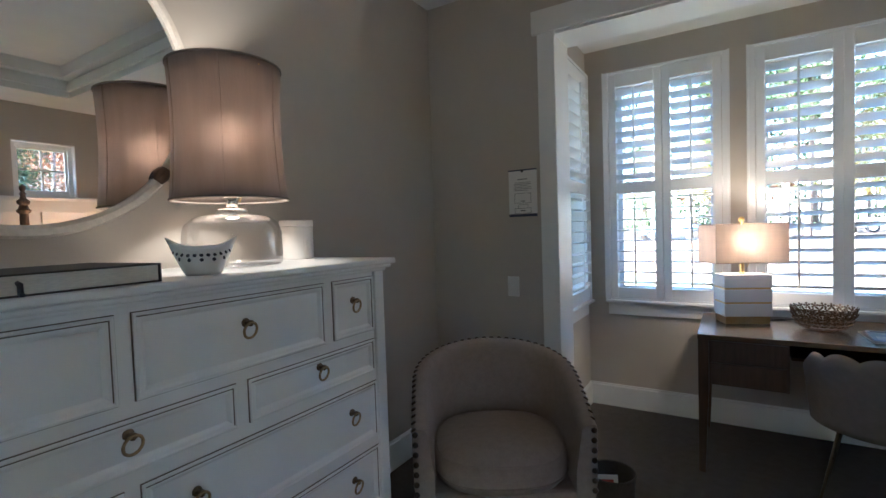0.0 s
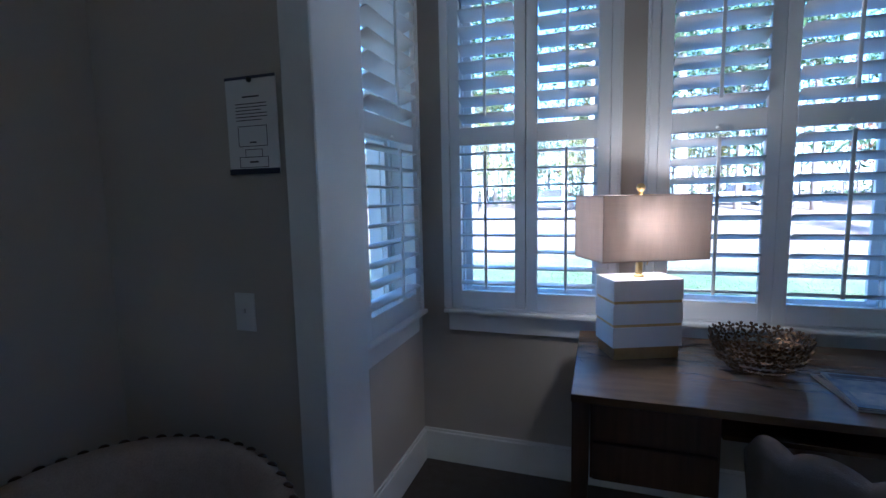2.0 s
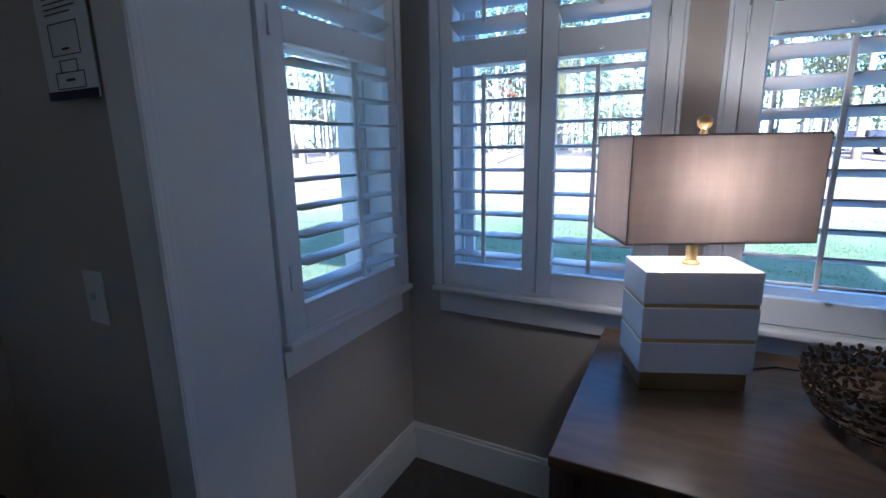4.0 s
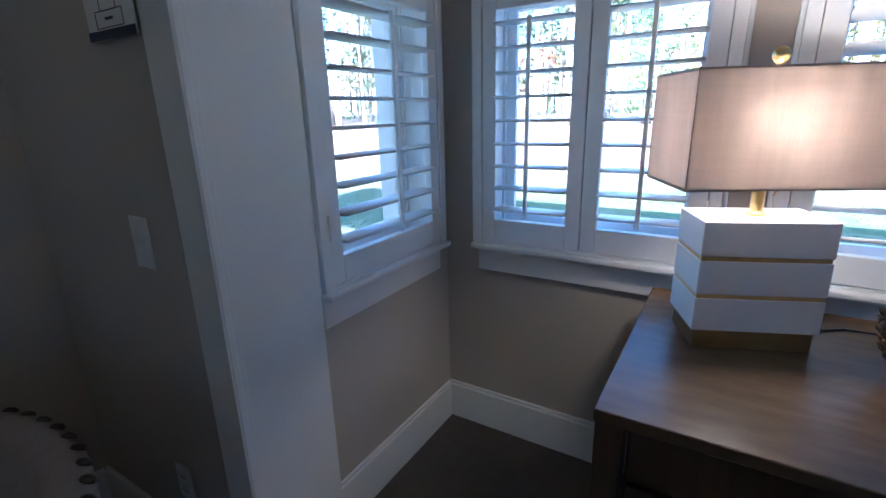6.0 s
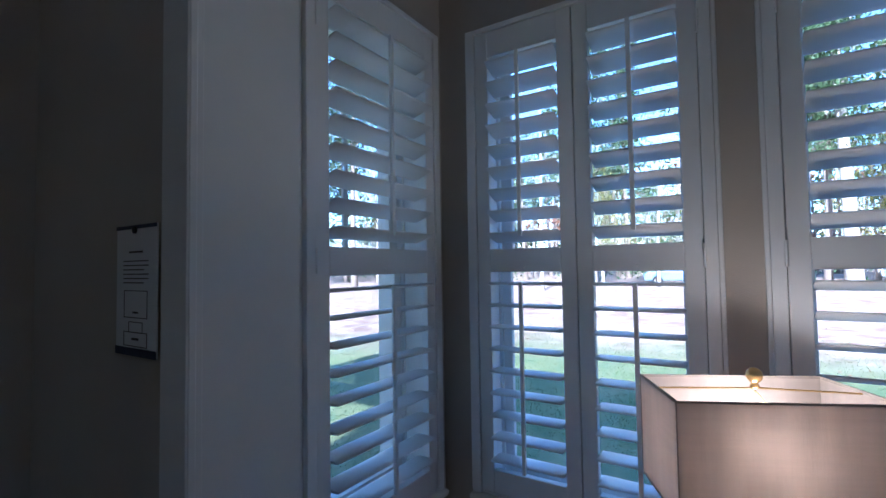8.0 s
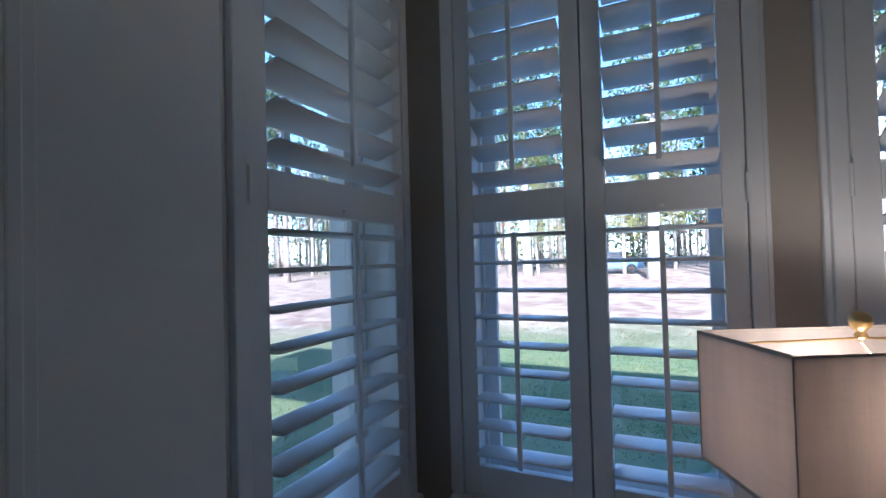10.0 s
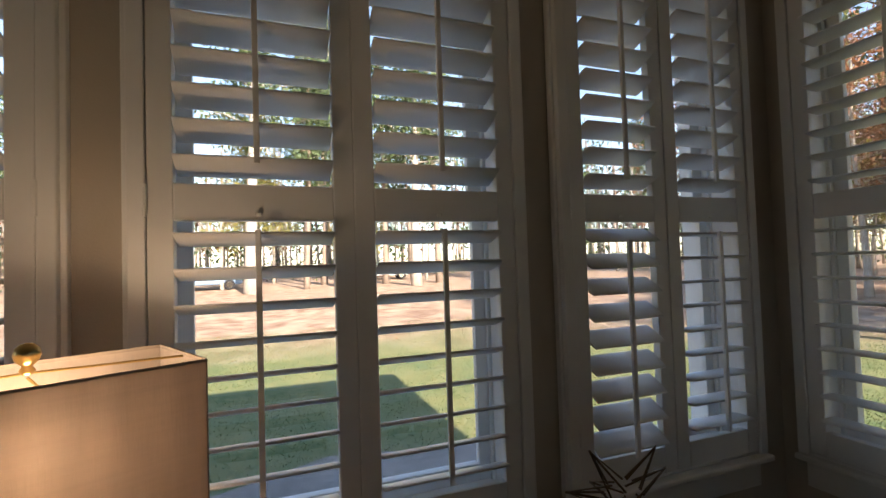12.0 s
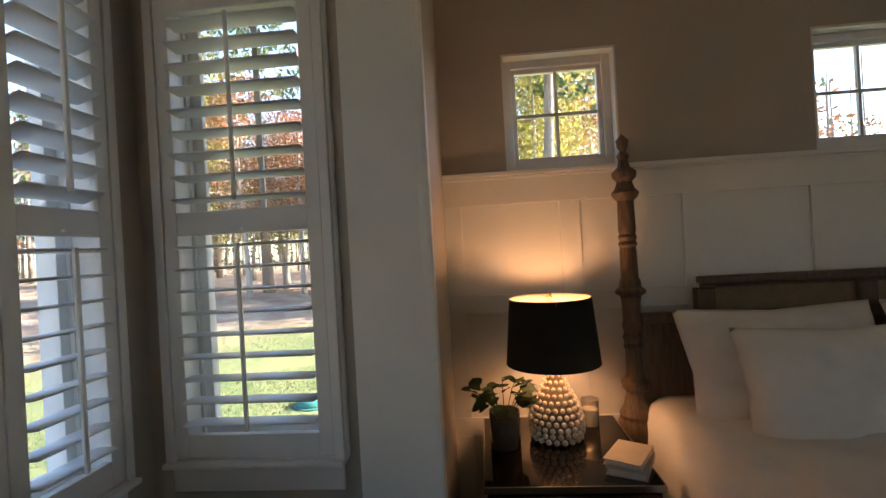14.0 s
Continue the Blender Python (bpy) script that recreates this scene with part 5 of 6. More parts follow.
pillow("large white euro pillow leaning on the headboard", 0.42, 0.27, 0.105, lean(2.70, BEDC + 0.435, 0.965, 20, 3), 1.0)
pillow("large white euro pillow leaning on the headboard", 0.42, 0.27, 0.105, lean(2.70, BEDC - 0.435, 0.965, 20, -2), 2.0)
pillow("white cotton sleeping pillow in front of the others", 0.43, 0.25, 0.120, lean(2.50, BEDC + 0.300, 0.930, 14, 1), 5.0)
pillow("white cotton sleeping pillow in front of the others", 0.43, 0.25, 0.120, lean(2.50, BEDC - 0.57, 0.930, 15, -3), 8.0)

NSX0, NSX1, NSY0, NSY1, NST = 2.275, 2.94, 1.850, 2.470, 0.70


def nightstand():
    n = thing("nightstand", "dark mirrored nightstand with a polished metal edge", "nightstand", (0, 0, 0), 0)
    part("top", boxes((NSX0 + 0.006, NSY0 + 0.006, NST - 0.014, NSX1, NSY1 - 0.006, NST)), M_DARKGLASS, n, "smoked mirror glass top")
    part("edge_trim", boxes((NSX0, NSY0, NST - 0.024, NSX0 + 0.006, NSY1, NST + 0.002), (NSX0 + 0.006, NSY0, NST - 0.024, NSX1, NSY0 + 0.006, NST + 0.002), (NSX0 + 0.006, NSY1 - 0.006, NST - 0.024, NSX1, NSY1, NST + 0.002)), M_CHROME, n, bevel=0.002)
    part("carcass", boxes((NSX0 + 0.012, NSY0 + 0.012, 0.12, NSX1 - 0.002, NSY1 - 0.012, NST - 0.014)), M_DARKGLASS, n, bevel=0.003)
    for z0, z1 in ((0.13, 0.395), (0.405, 0.67)):
        dr = part("drawer_front", boxes((NSX0 - 0.004, NSY0 + 0.02, z0, NSX0 + 0.012, NSY1 - 0.02, z1)), M_DARKGLASS, n, bevel=0.003)
        part("knob", lathe([(0.0, 0.0), (0.006, 0.0), (0.006, 0.012), (0.014, 0.018), (0.014, 0.026), (0.0, 0.03)], 14), M_CHROME, dr).matrix_basis = pose(NSX0 - 0.004, (NSY0 + NSY1) / 2, (z0 + z1) / 2, 0, -90, 0)
    for x in (NSX0 + 0.03, NSX1 - 0.04):
        for y in (NSY0 + 0.03, NSY1 - 0.03):
            part("leg", boxes((x - 0.016, y - 0.016, 0.0, x + 0.016, y + 0.016, 0.12)), M_CHROME, n)
    return n


nightstand()


def beaded_lamp():
    l = thing("bedside_lamp", "lit bedside lamp with white beaded base and black shade", "lamp", (2.70, 2.150, NST), 0)
    def radius(z):
        return 0.028 + 0.084 * max(0.0, math.sin(math.pi * (0.36 + 0.60 * z / 0.30))) ** 2.0
    part("core", lathe([(max(0.0, radius(k * 0.30 / 14) - 0.008), k * 0.30 / 14) for k in range(15)], 28), material("taupe_lamp_body", (0.34, 0.27, 0.20), 0.5, grain=0.2, scale=30), l, smooth=True)
    bead = bmesh.new()
    bmesh.ops.create_icosphere(bead, subdivisions=2, radius=1.0)
    me = mesh_of("bead", bead, M_CERAMIC, True)
    rows = 12
    for j in range(rows):
        z = 0.014 + 0.285 * j / (rows - 1)
        r = radius(z)
        s = 0.0122 - 0.0042 * (j / rows)
        n = max(8, int(2 * math.pi * r / (s * 2.75)))
        for i in range(n):
            a = 2 * math.pi * (i + 0.5 * (j % 2)) / n
            o = new("bead", me)
            o.parent = l
            o.matrix_basis = Matrix.LocRotScale((r * math.cos(a), r * math.sin(a), z), None, (s, s, s))
    part("stem", lathe([(0.020, 0.30), (0.020, 0.312), (0.010, 0.316), (0.010, 0.38), (0.0, 0.38)], 16), M_BRASS, l)
    z0, z1 = 0.323, 0.606
    sh = part("shade", shade_drum(None, 0.201, 0.175, z0, z1, 0.0, 48, 0.002), M_BLACK, l, "black cloth empire shade", smooth=True)
    part("lining", shade_drum(None, 0.1985, 0.1725, z0 + 0.001, z1 - 0.001, 0.0, 48, 0.001), material("cream_shade_lining", (0.74, 0.62, 0.46), 0.8, grain=0.05, scale=20), sh, "cream paper lining", smooth=True)
    part("spider", tube([(-0.178, 0, z1 - 0.012), (0, 0, z1 - 0.006), (0.178, 0, z1 - 0.012)], 0.002, 6), M_BRASS, l)
    part("harp", tube([(0, 0.012, 0.37), (0, 0.06, 0.45), (0, 0.05, 0.56), (0, 0, z1 - 0.006)], 0.002, 6), M_BRASS, l)
    part("finial", lathe([(0.005, z1 - 0.006), (0.010, z1 + 0.004), (0.006, z1 + 0.010), (0.010, z1 + 0.018), (0.0, z1 + 0.026)], 14), M_BRASS, l, smooth=True)


beaded_lamp()
bulb("bedside_bulb", (2.70, 2.15, NST + 0.50), 0.85, 0.05, (1.0, 0.54, 0.27))


def vase_with_leaves():
    v = thing("leaf_vase", "smoked glass vase with dark green leaf stems", "vase", (2.62, 2.375, NST), 0)
    part("vase", lathe([(0.0, 0.0), (0.060, 0.0), (0.063, 0.004), (0.064, 0.15), (0.061, 0.15), (0.058, 0.012), (0.0, 0.012)], 30), material("smoked_vase", (0.06, 0.045, 0.035), 0.12, grain=0.2, scale=14), v, smooth=True)
    random.seed(12)
    leaf = bmesh.new()
    pts = []
    for k in range(9):
        t = k / 8
        w = 0.5 * math.sin(math.pi * t ** 0.85) ** 0.8
        pts.append((t, w))
    vs = [[leaf.verts.new((t, s * w, 0.12 * (s * w) ** 2 * 4 - 0.18 * t * t)) for s in (-1, 0, 1)] for t, w in pts]
    for a, b in zip(vs, vs[1:]):
        for i in (0, 1):
            leaf.faces.new((a[i], a[i + 1], b[i + 1], b[i]))
    bmesh.ops.remove_doubles(leaf, verts=leaf.verts, dist=1e-6)
    me = mesh_of("leaf", leaf, M_LEAF, True)
    for k in range(12):
        a = 2 * math.pi * k / 12 + random.uniform(-0.2, 0.2)
        out, up = random.uniform(0.06, 0.15), random.uniform(0.03, 0.14)
        p0, p1, p2 = Vector((0.02 * math.cos(a), 0.02 * math.sin(a), 0.02)), Vector((0.04 * math.cos(a), 0.04 * math.sin(a), 0.15)), Vector((out * math.cos(a), out * math.sin(a), 0.15 + up))
        stem = part("stem", tube([p0, p1, p1.lerp(p2, 0.5) + Vector((0, 0, 0.02)), p2], 0.0018, 5), M_LEAF, v)
        for i in range(4):
            t = 0.40 + 0.60 * i / 3
            p = p1.lerp(p2, t) + Vector((0, 0, 0.04 * t * (1 - t)))
            o = new("leaf", me)
            o.parent = stem
            s = random.uniform(0.045, 0.075)
            o.matrix_basis = Matrix.Translation(p) @ pose(0, 0, 0, random.uniform(-30, 30), random.uniform(-50, 25), math.degrees(a) + random.uniform(-90, 90)) @ Matrix.Scale(s, 4)


vase_with_leaves()


def glass_votive():
    g = thing("votive_glass", "clear glass with a pale candle", "candle", (2.80, 1.985, NST), 0)
    part("glass", lathe([(0.0, 0.0), (0.036, 0.0), (0.037, 0.004), (0.041, 0.13), (0.039, 0.13), (0.035, 0.012), (0.0, 0.012)], 28), M_CLEAR, g, smooth=True)
    part("wax", lathe([(0.0, 0.013), (0.0335, 0.013), (0.036, 0.085), (0.0, 0.085)], 24), M_WAX, g)


glass_votive()
closed_book("paperback", "pale paperback at the bottom of a small stack", 0.14, 0.20, 0.028, (2.42, 1.925, NST), 64, M_PAPERBACK)
closed_book("paperback", "cream paperback lying on top of another", 0.13, 0.19, 0.024, (2.425, 1.93, NST + 0.0285), 58, M_PAPERBACK)

# ---- outdoors ----
def ground_height(x, y):
    d = max(0.0, math.hypot(x - 0.7, y - 2.0) - 9.0)
    return -0.45 + min(0.026 * d, 1.6) + (0.04 * noise.noise((x * 0.15, y * 0.15, 0)) if d > 0 else 0)


def ground_material():
    """Lawn near the house, pine straw and dry leaves further out."""
    mat = material("lawn_and_straw", (0.050, 0.090, 0.026), 0.95, second=(0.165, 0.160, 0.062), scale=10.0, bump=1.0, bump_scale=34)
    nt = mat.node_tree
    p = nt.nodes["Principled BSDF"]
    lawn = p.inputs["Base Color"].links[0].from_socket
    co = nt.nodes.new("ShaderNodeTexCoord")
    sub = nt.nodes.new("ShaderNodeVectorMath")
    sub.operation = "DISTANCE"
    sub.inputs[1].default_value = (0.7, 0.0, -0.45)
    nt.links.new(co.outputs["Object"], sub.inputs[0])
    n = nt.nodes.new("ShaderNodeTexNoise")
    n.inputs["Scale"].default_value, n.inputs["Detail"].default_value = 0.35, 6
    nt.links.new(co.outputs["Object"], n.inputs[0])
    add = nt.nodes.new("ShaderNodeMath")
    add.operation = "MULTIPLY_ADD"
    add.inputs[1].default_value = 6.0
    nt.links.new(n.outputs[0], add.inputs[0])
    nt.links.new(sub.outputs["Value"], add.inputs[2])
    mr = nt.nodes.new("ShaderNodeMapRange")
    mr.inputs["From Min"].default_value, mr.inputs["From Max"].default_value = 15.5, 19.5
    nt.links.new(add.outputs[0], mr.inputs[0])
    fine = nt.nodes.new("ShaderNodeTexNoise")
    fine.inputs["Scale"].default_value, fine.inputs["Detail"].default_value = 1.7, 8
    nt.links.new(co.outputs["Object"], fine.inputs[0])
    straw = nt.nodes.new("ShaderNodeValToRGB")
    straw.color_ramp.elements[0].position, straw.color_ramp.elements[1].position = 0.36, 0.62
    straw.color_ramp.elements[0].color = (0.17, 0.098, 0.06, 1)
    straw.color_ramp.elements[1].color = (0.36, 0.265, 0.185, 1)
    nt.links.new(fine.outputs[0], straw.inputs[0])
    mix = nt.nodes.new("ShaderNodeMix")
    mix.data_type = "RGBA"
    nt.links.new(mr.outputs[0], mix.inputs[0])
    nt.links.new(lawn, mix.inputs[6])
    nt.links.new(straw.outputs[0], mix.inputs[7])
    nt.links.new(mix.outputs[2], p.inputs["Base Color"])
    return mat


def ground():
    bm = bmesh.new()
    xs = [-400, -150, -80, -50] + [-40 + 2 * i for i in range(51)] + [70, 90, 150, 400]
    ys = [-400, -100, -40, -20, -10] + [-4 + 2 * i for i in range(35)] + [70, 90, 150, 400]
    v = [[bm.verts.new((x, y, ground_height(x, y))) for x in xs] for y in ys]
    for j in range(len(ys) - 1):
        for i in range(len(xs) - 1):
            bm.faces.new((v[j][i], v[j][i + 1], v[j + 1][i + 1], v[j + 1][i]))
    return solo("ground", bm, ground_material(), "green lawn giving way to pale pine straw", kind="structure", smooth=True)


ground()
M_GRAVEL = material("grey_gravel", (0.27, 0.245, 0.22), 0.95, second=(0.11, 0.098, 0.086), scale=14, bump=1.0, bump_scale=45)


def gravel_bed():
    bm = bmesh.new()
    n = 40
    c = [bm.verts.new((1.6 + (3.4 + 0.5 * noise.noise((i * 0.6, 0, 7))) * math.cos(2 * math.pi * i / n), 5.4 + (2.0 + 0.35 * noise.noise((i * 0.5, 3, 1))) * math.sin(2 * math.pi * i / n), -0.435)) for i in range(n)]
    bm.faces.new(c)
    solo("gravel_bed", bm, M_GRAVEL, "grey gravel bed along the bay", "gravel bed", kind="structure")


gravel_bed()
M_BARK = material("pine_bark", (0.30, 0.24, 0.19), 0.95, second=(0.14, 0.10, 0.075), scale=9, bump=1.0, bump_scale=16, stretch=(3, 3, 0.5))
M_PALEBARK = material("pale_bark", (0.46, 0.41, 0.35), 0.9, second=(0.25, 0.21, 0.17), scale=8, bump=0.8, bump_scale=18, stretch=(3, 3, 0.7))
M_NEEDLE = leaf_material("pine_needles", (0.085, 0.13, 0.045), (0.045, 0.075, 0.03), 0.3)
M_ORANGE = leaf_material("rust_leaves", (0.36, 0.13, 0.055), (0.17, 0.10, 0.04), 0.35)
M_YELLOW = leaf_material("yellow_green_leaves", (0.36, 0.31, 0.07), (0.18, 0.19, 0.05), 0.3)


def leaves(bm, centre, spread, count, size):
    for k in range(count):
        p = Vector(centre) + Vector((random.gauss(0, spread), random.gauss(0, spread), random.gauss(0, spread * 0.55)))
        a, b = Vector((random.gauss(0, 1), random.gauss(0, 1), random.gauss(0, 1))).normalized(), Vector((random.gauss(0, 1), random.gauss(0, 1), random.gauss(0, 1)))
        b = a.cross(b).normalized()
        s = size * random.uniform(0.6, 1.3)
        q = [bm.verts.new(p + a * s * u + b * s * 0.55 * w) for u, w in ((-1, 0), (0, -0.8), (1, 0), (0, 0.8))]
        bm.faces.new(q)


def tree(label, height, radius, bark, leaf, first, crown_r, clumps, per, size, seed, bare=False):
    """A tapered trunk, limbs that leave it at many heights, and a loose crown."""
    random.seed(seed)
    t = thing("tree", label, "tree", group="trees round the garden")
    lean_x, lean_y = random.uniform(-0.4, 0.4), random.uniform(-0.4, 0.4)
    pts, rad = [], []
    for i in range(9):
        f = i / 8
        pts.append((lean_x * f + 0.12 * math.sin(f * 5 + seed), lean_y * f + 0.1 * math.sin(f * 4 + 2 * seed), -0.3 + (height + 0.3) * f))
        rad.append(radius * (1.25 if i == 0 else 1 - 0.82 * f))
    part("trunk", tube(pts, rad, 9), bark, t, smooth=True)
    limbs, crown = bmesh.new(), bmesh.new()
    ends = []
    for k in range(clumps):
        f = first + (1 - first) * (k + random.random()) / clumps
        i = min(int(f * 8), 7)
        base = Vector(pts[i]).lerp(Vector(pts[i + 1]), f * 8 - i)
        a = random.uniform(0, 2 * math.pi)
        L = crown_r * (1.05 - 0.65 * (f - first) / (1 - first)) * random.uniform(0.55, 1.1)
        rise = random.uniform(0.05, 0.75 if bare else 0.45) * L
        end = base + Vector((L * math.cos(a), L * math.sin(a), rise))
        mid = base.lerp(end, 0.5) + Vector((0, 0, random.uniform(-0.1, 0.15) * L))
        r = radius * 0.28 * (1.1 - f)
        tube([base, mid, end], [max(0.012, r), max(0.009, r * 0.6), 0.005], 4, limbs)
        for q in range(3 if bare else 1):
            w = base.lerp(end, random.uniform(0.35, 0.9))
            e2 = w + Vector((random.gauss(0, 0.35), random.gauss(0, 0.35), random.uniform(0.1, 0.6))) * L * 0.5
            tube([w, e2], [max(0.008, r * 0.4), 0.004], 3, limbs)
            ends.append(e2)
        ends.append(end)
        ends.append(mid)
    part("branchwork", limbs, bark, t)
    if per:
        for e in ends:
            leaves(crown, e, crown_r * 0.17, per, size)
        part("crown", crown, leaf, t)
    return t


protos = [
    tree("tall pine with a bare sunlit trunk and green top", 17, 0.22, M_BARK, M_NEEDLE, 0.42, 2.6, 44, 20, 0.17, 21),
    tree("slim leafless tree with pale grey branches", 13, 0.13, M_PALEBARK, M_YELLOW, 0.22, 2.8, 40, 0, 0.1, 22, True),
    tree("oak with rust-orange autumn leaves", 9, 0.15, M_PALEBARK, M_ORANGE, 0.34, 3.0, 56, 30, 0.085, 23),
    tree("tree with thinning yellow-green leaves", 10, 0.14, M_PALEBARK, M_YELLOW, 0.20, 2.9, 64, 46, 0.085, 24),
    tree("young pine with low green branches", 8, 0.11, M_BARK, M_NEEDLE, 0.10, 2.1, 56, 40, 0.085, 25),
    tree("old pine with a thick sunlit trunk", 19, 0.40, M_PALEBARK, M_NEEDLE, 0.45, 3.4, 46, 20, 0.2, 26),
]


def plant_trees():
    random.seed(77)
    spots = []
    # ahead: open straw, then a row of trunks; to the east denser autumn wood
    for k in range(58):
        az = -62 + 124 * (k + random.random()) / 58          # degrees from straight ahead, east positive
        d = random.uniform(33, 52)
        spots.append((az, d, random.choices((0, 1, 4, 3), (5, 5, 2, 1))[0]))
    for k in range(52):
        az = 58 + 66 * (k + random.random()) / 52
        d = random.uniform(24, 46)
        spots.append((az, d, random.choices((0, 1, 2, 3), (2, 7, 4, 3) if az < 105 else (1, 8, 1, 1))[0]))
    for az, d, kind in ((84, 16.5, 4), (87, 20, 4), (82, 21, 4), (79, 18, 4), (91, 17.5, 3), (96, 15.5, 3), (100, 17.0, 3), (104, 21, 2), (74, 24.0, 2), (70, 27, 2), (50, 26, 2), (56, 24, 3), (61, 27, 1), (66, 25, 3), (63, 33, 2), (98, 13.5, 0), (94, 22, 3), (101, 24, 3), (68, 22, 2), (72, 30, 2), (62, 22, 2), (80, 22, 4), (4, 31, 0), (13, 34, 0), (-22, 30, 1), (-9, 33, 1), (134, 30, 4), (-2, 30, 5), (7.5, 33, 5), (17, 31, 5), (-16, 34, 5), (27, 36, 5)):
        spots.append((az, d, kind))
    used = set()
    for az, d, kind in spots:
        a = radians(az)
        x, y = 0.7 + d * math.sin(a), 2.4 + d * math.cos(a)
        m = pose(x, y, ground_height(x, y), 0, 0, random.uniform(0, 360))
        if kind not in used:
            used.add(kind)
            protos[kind].matrix_world = m
        else:
            s = random.uniform(0.8, 1.2)
            c = copy_thing(protos[kind], m)
            c.scale = (s, s, s * random.uniform(0.9, 1.15))


plant_trees()


def far_wood():
    """The wood behind, too deep to count."""
    random.seed(5)
    trunks, green, rust = bmesh.new(), bmesh.new(), bmesh.new()
    for k in range(620):
        az = radians(random.uniform(-75, 128))
        d = random.uniform(48, 88)
        x, y = d * math.sin(az), 2 + d * math.cos(az)
        z = ground_height(x, y) - 0.3
        h = random.uniform(9, 17)
        tube([(x, y, z), (x + random.uniform(-.4, .4), y, z + h)], [random.uniform(0.07, 0.20), 0.05], 5, trunks)
        if random.random() < 0.75:
            for q in range(7):
                leaves(green if random.random() < (0.75 if az < 1.0 else 0.35) else rust, (x + random.gauss(0, 1.6), y + random.gauss(0, 1.6), z + h * random.uniform(0.25, 1.0)), 0.9, 14, 0.34)
    for bm, mat, n, lab in ((trunks, M_BARK, "far_trunks", "brown trunks of the far wood"), (green, M_NEEDLE, "far_foliage", "green foliage of the far wood"), (rust, M_ORANGE, "far_autumn_foliage", "rust foliage of the far wood")):
        solo(n, bm, mat, lab, "wood", kind="stuff")
    shrubs = bmesh.new()
    for k in range(420):
        az = radians(random.uniform(-72, 130))
        d = random.uniform(40, 62)
        x, y = d * math.sin(az), 2 + d * math.cos(az)
        leaves(shrubs, (x, y, ground_height(x, y) + random.uniform(0.3, 1.6)), 1.0, 22, 0.2)
    solo("undergrowth", shrubs, M_NEEDLE, "low green undergrowth at the wood's edge", "undergrowth", kind="stuff")


far_wood()


def lawn_litter():
    """Grass tufts and fallen leaves, too many to count."""
    random.seed(31)
    blades, litter = [], []
    fb, fl = [], []
    for k in range(105000):
        if k % 3:
            x, y = random.uniform(-9, 12), 5.0 + 12 * random.random() ** 1.4
        else:
            x, y = 4.2 + 9 * random.random() ** 1.3, random.uniform(0.5, 9.5)
        if abs(x - 1.6) < 3.4 and y < 7.2:
            continue
        z = ground_height(x, y) - 0.004
        h, a = random.uniform(0.016, 0.040), random.uniform(0, 6.28)
        w = 0.008
        lx, ly = random.gauss(0, 0.025), random.gauss(0, 0.025)
        n = len(blades)
        blades += [(x - w * math.cos(a), y - w * math.sin(a), z), (x + w * math.cos(a), y + w * math.sin(a), z), (x + lx, y + ly, z + h)]
        fb.append((n, n + 1, n + 2))
    for k in range(2600):
        x, y = random.uniform(-16, 24), 13 + 22 * random.random() ** 0.8
        z = ground_height(x, y) + 0.012
        s, a = random.uniform(0.02, 0.05), random.uniform(0, 6.28)
        c, q = s * math.cos(a), s * math.sin(a)
        n = len(litter)
        litter += [(x + c, y + q, z + random.uniform(0, 0.03)), (x - q * 0.6, y + c * 0.6, z), (x - c, y - q, z + random.uniform(0, 0.03)), (x + q * 0.6, y - c * 0.6, z)]
        fl.append((n, n + 1, n + 2, n + 3))
    for name, v, f, mat, lab in (("grass_tufts", blades, fb, M_LAWNBLADE, "short green grass tufts on the lawn"), ("fallen_leaves", litter, fl, M_ORANGE, "scattered rust-brown fallen leaves")):
        me = bpy.data.meshes.new(name)
        me.from_pydata(v, [], f)
        me.materials.append(mat)
        tagged(new(name, me), lab, "ground cover", kind="stuff")


M_LAWNBLADE = leaf_material("grass_blade", (0.135, 0.18, 0.058), (0.085, 0.13, 0.042))
lawn_litter()


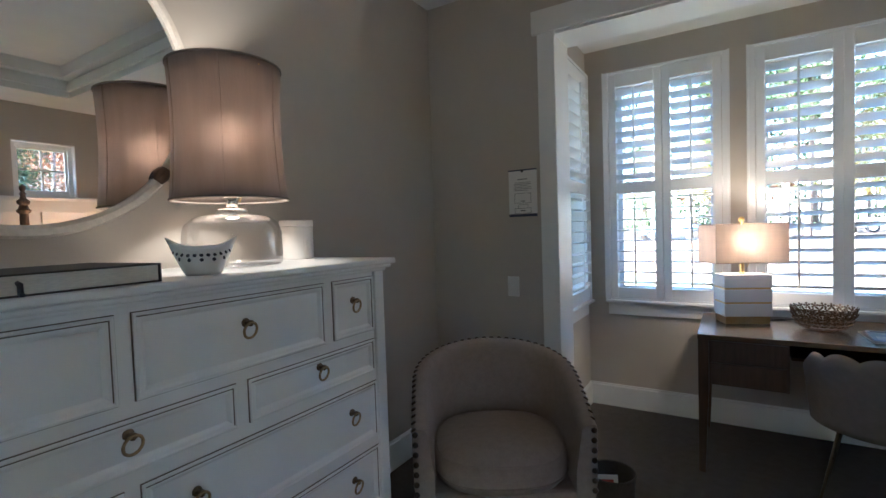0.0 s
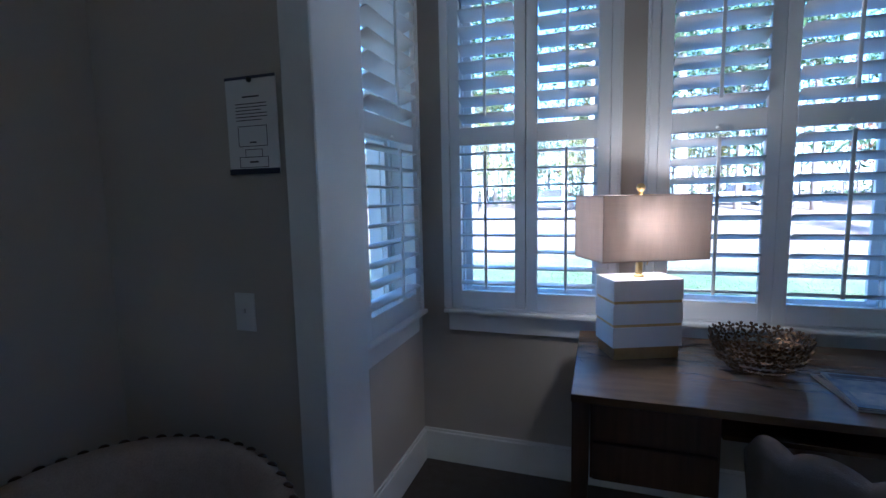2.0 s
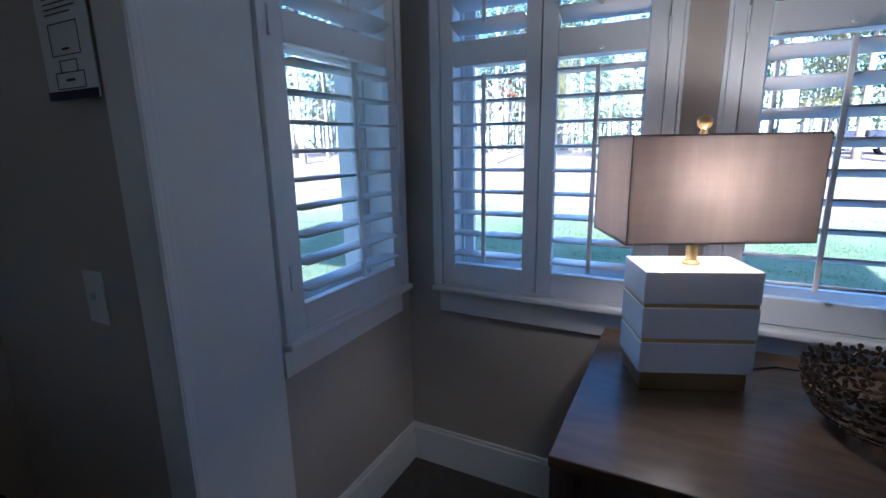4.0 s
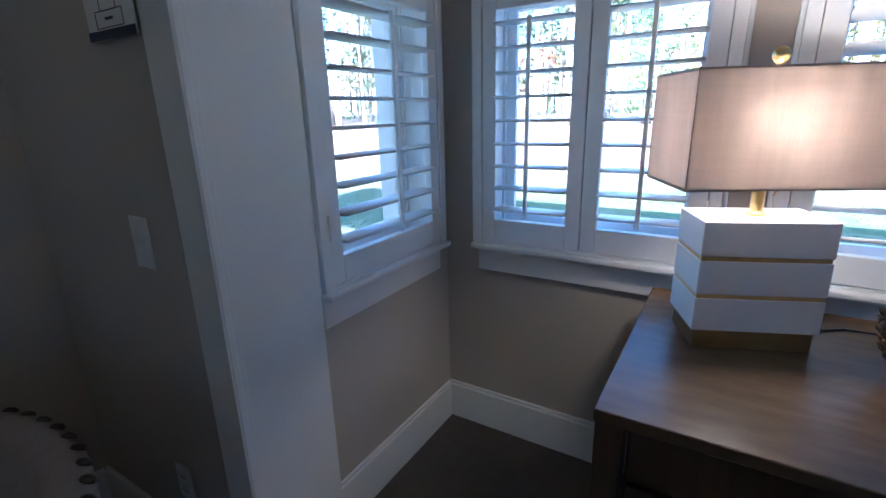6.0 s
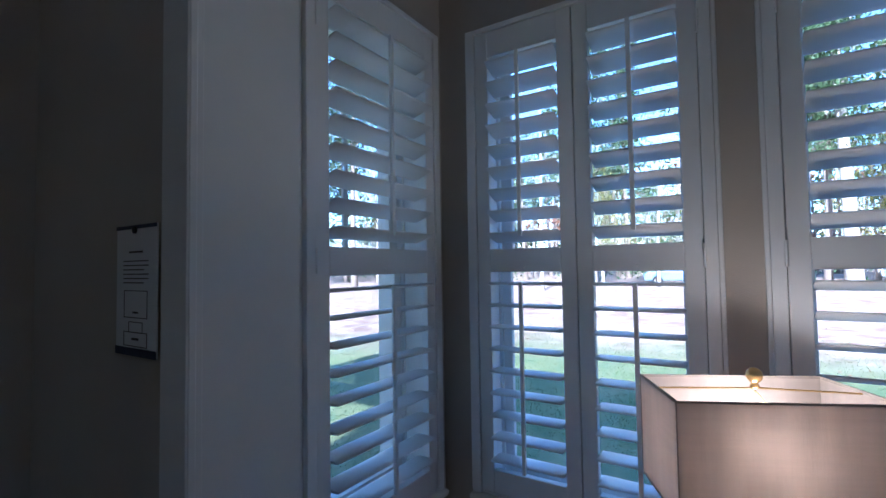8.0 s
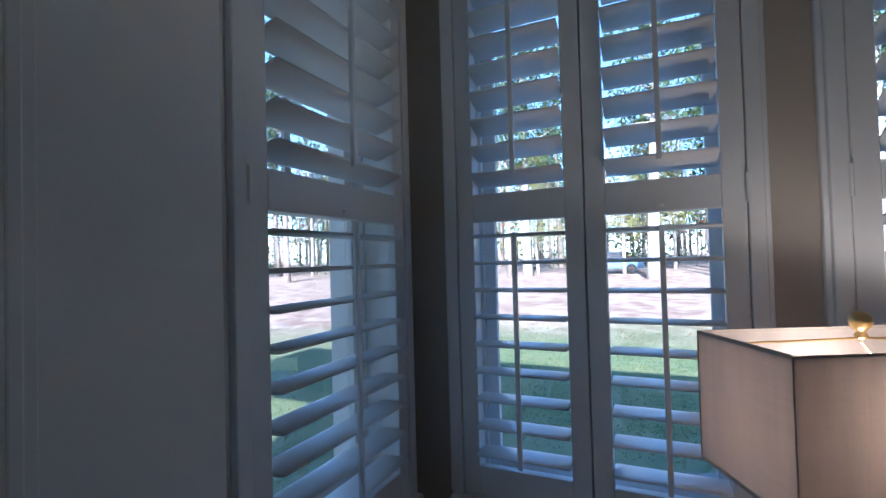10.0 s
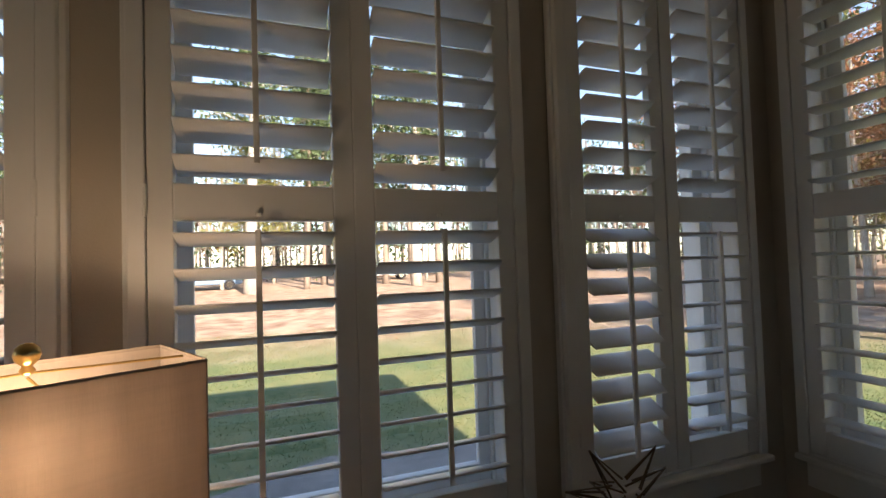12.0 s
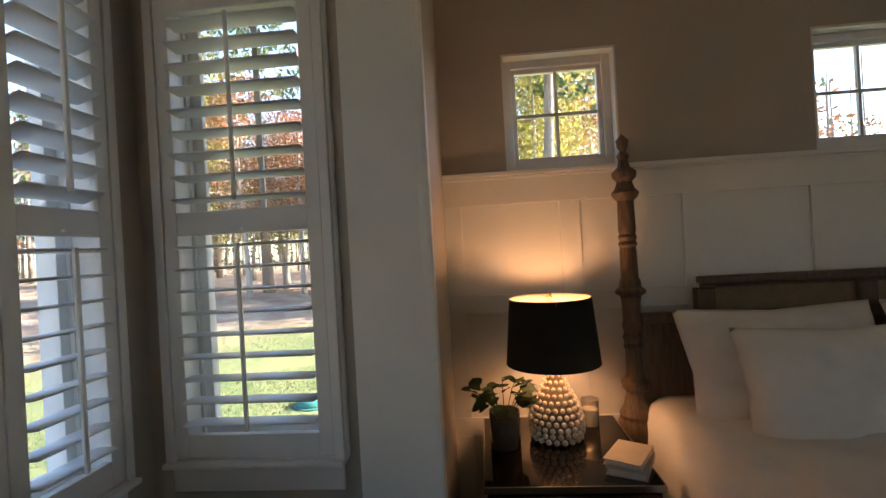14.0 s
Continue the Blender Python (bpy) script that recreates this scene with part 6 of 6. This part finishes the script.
def utility_lid():
    u = thing("utility_cover", "low teal green utility cover on the lawn", "utility cover", (6.75, 4.80, -0.45), 20)
    mat = material("teal_plastic", (0.02, 0.15, 0.13), 0.75, grain=0.15, scale=8)
    part("dome", lathe([(0.24, 0.0), (0.24, 0.05), (0.21, 0.10), (0.13, 0.13), (0.0, 0.14)], 28), mat, u, smooth=True)
    part("rim", lathe([(0.27, 0.0), (0.27, 0.02), (0.24, 0.025)], 28), mat, u)


utility_lid()


def parked_car(label, x, y, rz, paint):
    c = thing("parked_car", label, "car", (x, y, ground_height(x, y)), rz, group="parked cars")
    body = bmesh.new()
    prof = [(-2.2, 0.35), (-2.25, 0.75), (-2.0, 0.92), (-0.9, 0.98), (1.5, 0.98), (2.1, 0.90), (2.25, 0.6), (2.2, 0.35)]
    l, r = [body.verts.new((px, -0.88, pz)) for px, pz in prof], [body.verts.new((px, 0.88, pz)) for px, pz in prof]
    body.faces.new(l)
    body.faces.new(list(reversed(r)))
    for i in range(len(prof)):
        j = (i + 1) % len(prof)
        body.faces.new((l[i], r[i], r[j], l[j]))
    part("body", body, paint, c, bevel=0.08)
    cab = bmesh.new()
    v = [cab.verts.new(p) for p in ((-0.9, -0.8, 0.98), (1.7, -0.8, 0.98), (1.7, 0.8, 0.98), (-0.9, 0.8, 0.98), (-0.3, -0.65, 1.5), (1.3, -0.65, 1.5), (1.3, 0.65, 1.5), (-0.3, 0.65, 1.5))]
    for f in ((0, 1, 5, 4), (1, 2, 6, 5), (2, 3, 7, 6), (3, 0, 4, 7)):
        cab.faces.new([v[i] for i in f])
    part("glasshouse", cab, M_DARKGLASS, c)
    part("roof", boxes((-0.32, -0.66, 1.49, 1.32, 0.66, 1.53)), paint, c, bevel=0.02)
    for px in (-1.4, 1.4):
        for py in (-0.84, 0.84):
            w = part("wheel", lathe([(0.0, -0.1), (0.33, -0.1), (0.34, 0.0), (0.33, 0.1), (0.0, 0.1)], 20), M_BLACK, c)
            w.matrix_basis = pose(px, py, 0.34, 90, 0, 0)
            part("rim", lathe([(0.0, -0.11), (0.2, -0.11), (0.2, 0.11), (0.0, 0.11)], 14), M_CHROME, w)


parked_car("silver-blue car parked at the wood's edge", -3.5, 37.0, 12, material("blue_car_paint", (0.16, 0.24, 0.34), 0.25, 0.3, grain=0.05))
parked_car("white car parked at the wood's edge", 9.5, 41.0, -8, material("white_car_paint", (0.75, 0.75, 0.74), 0.25, grain=0.04))
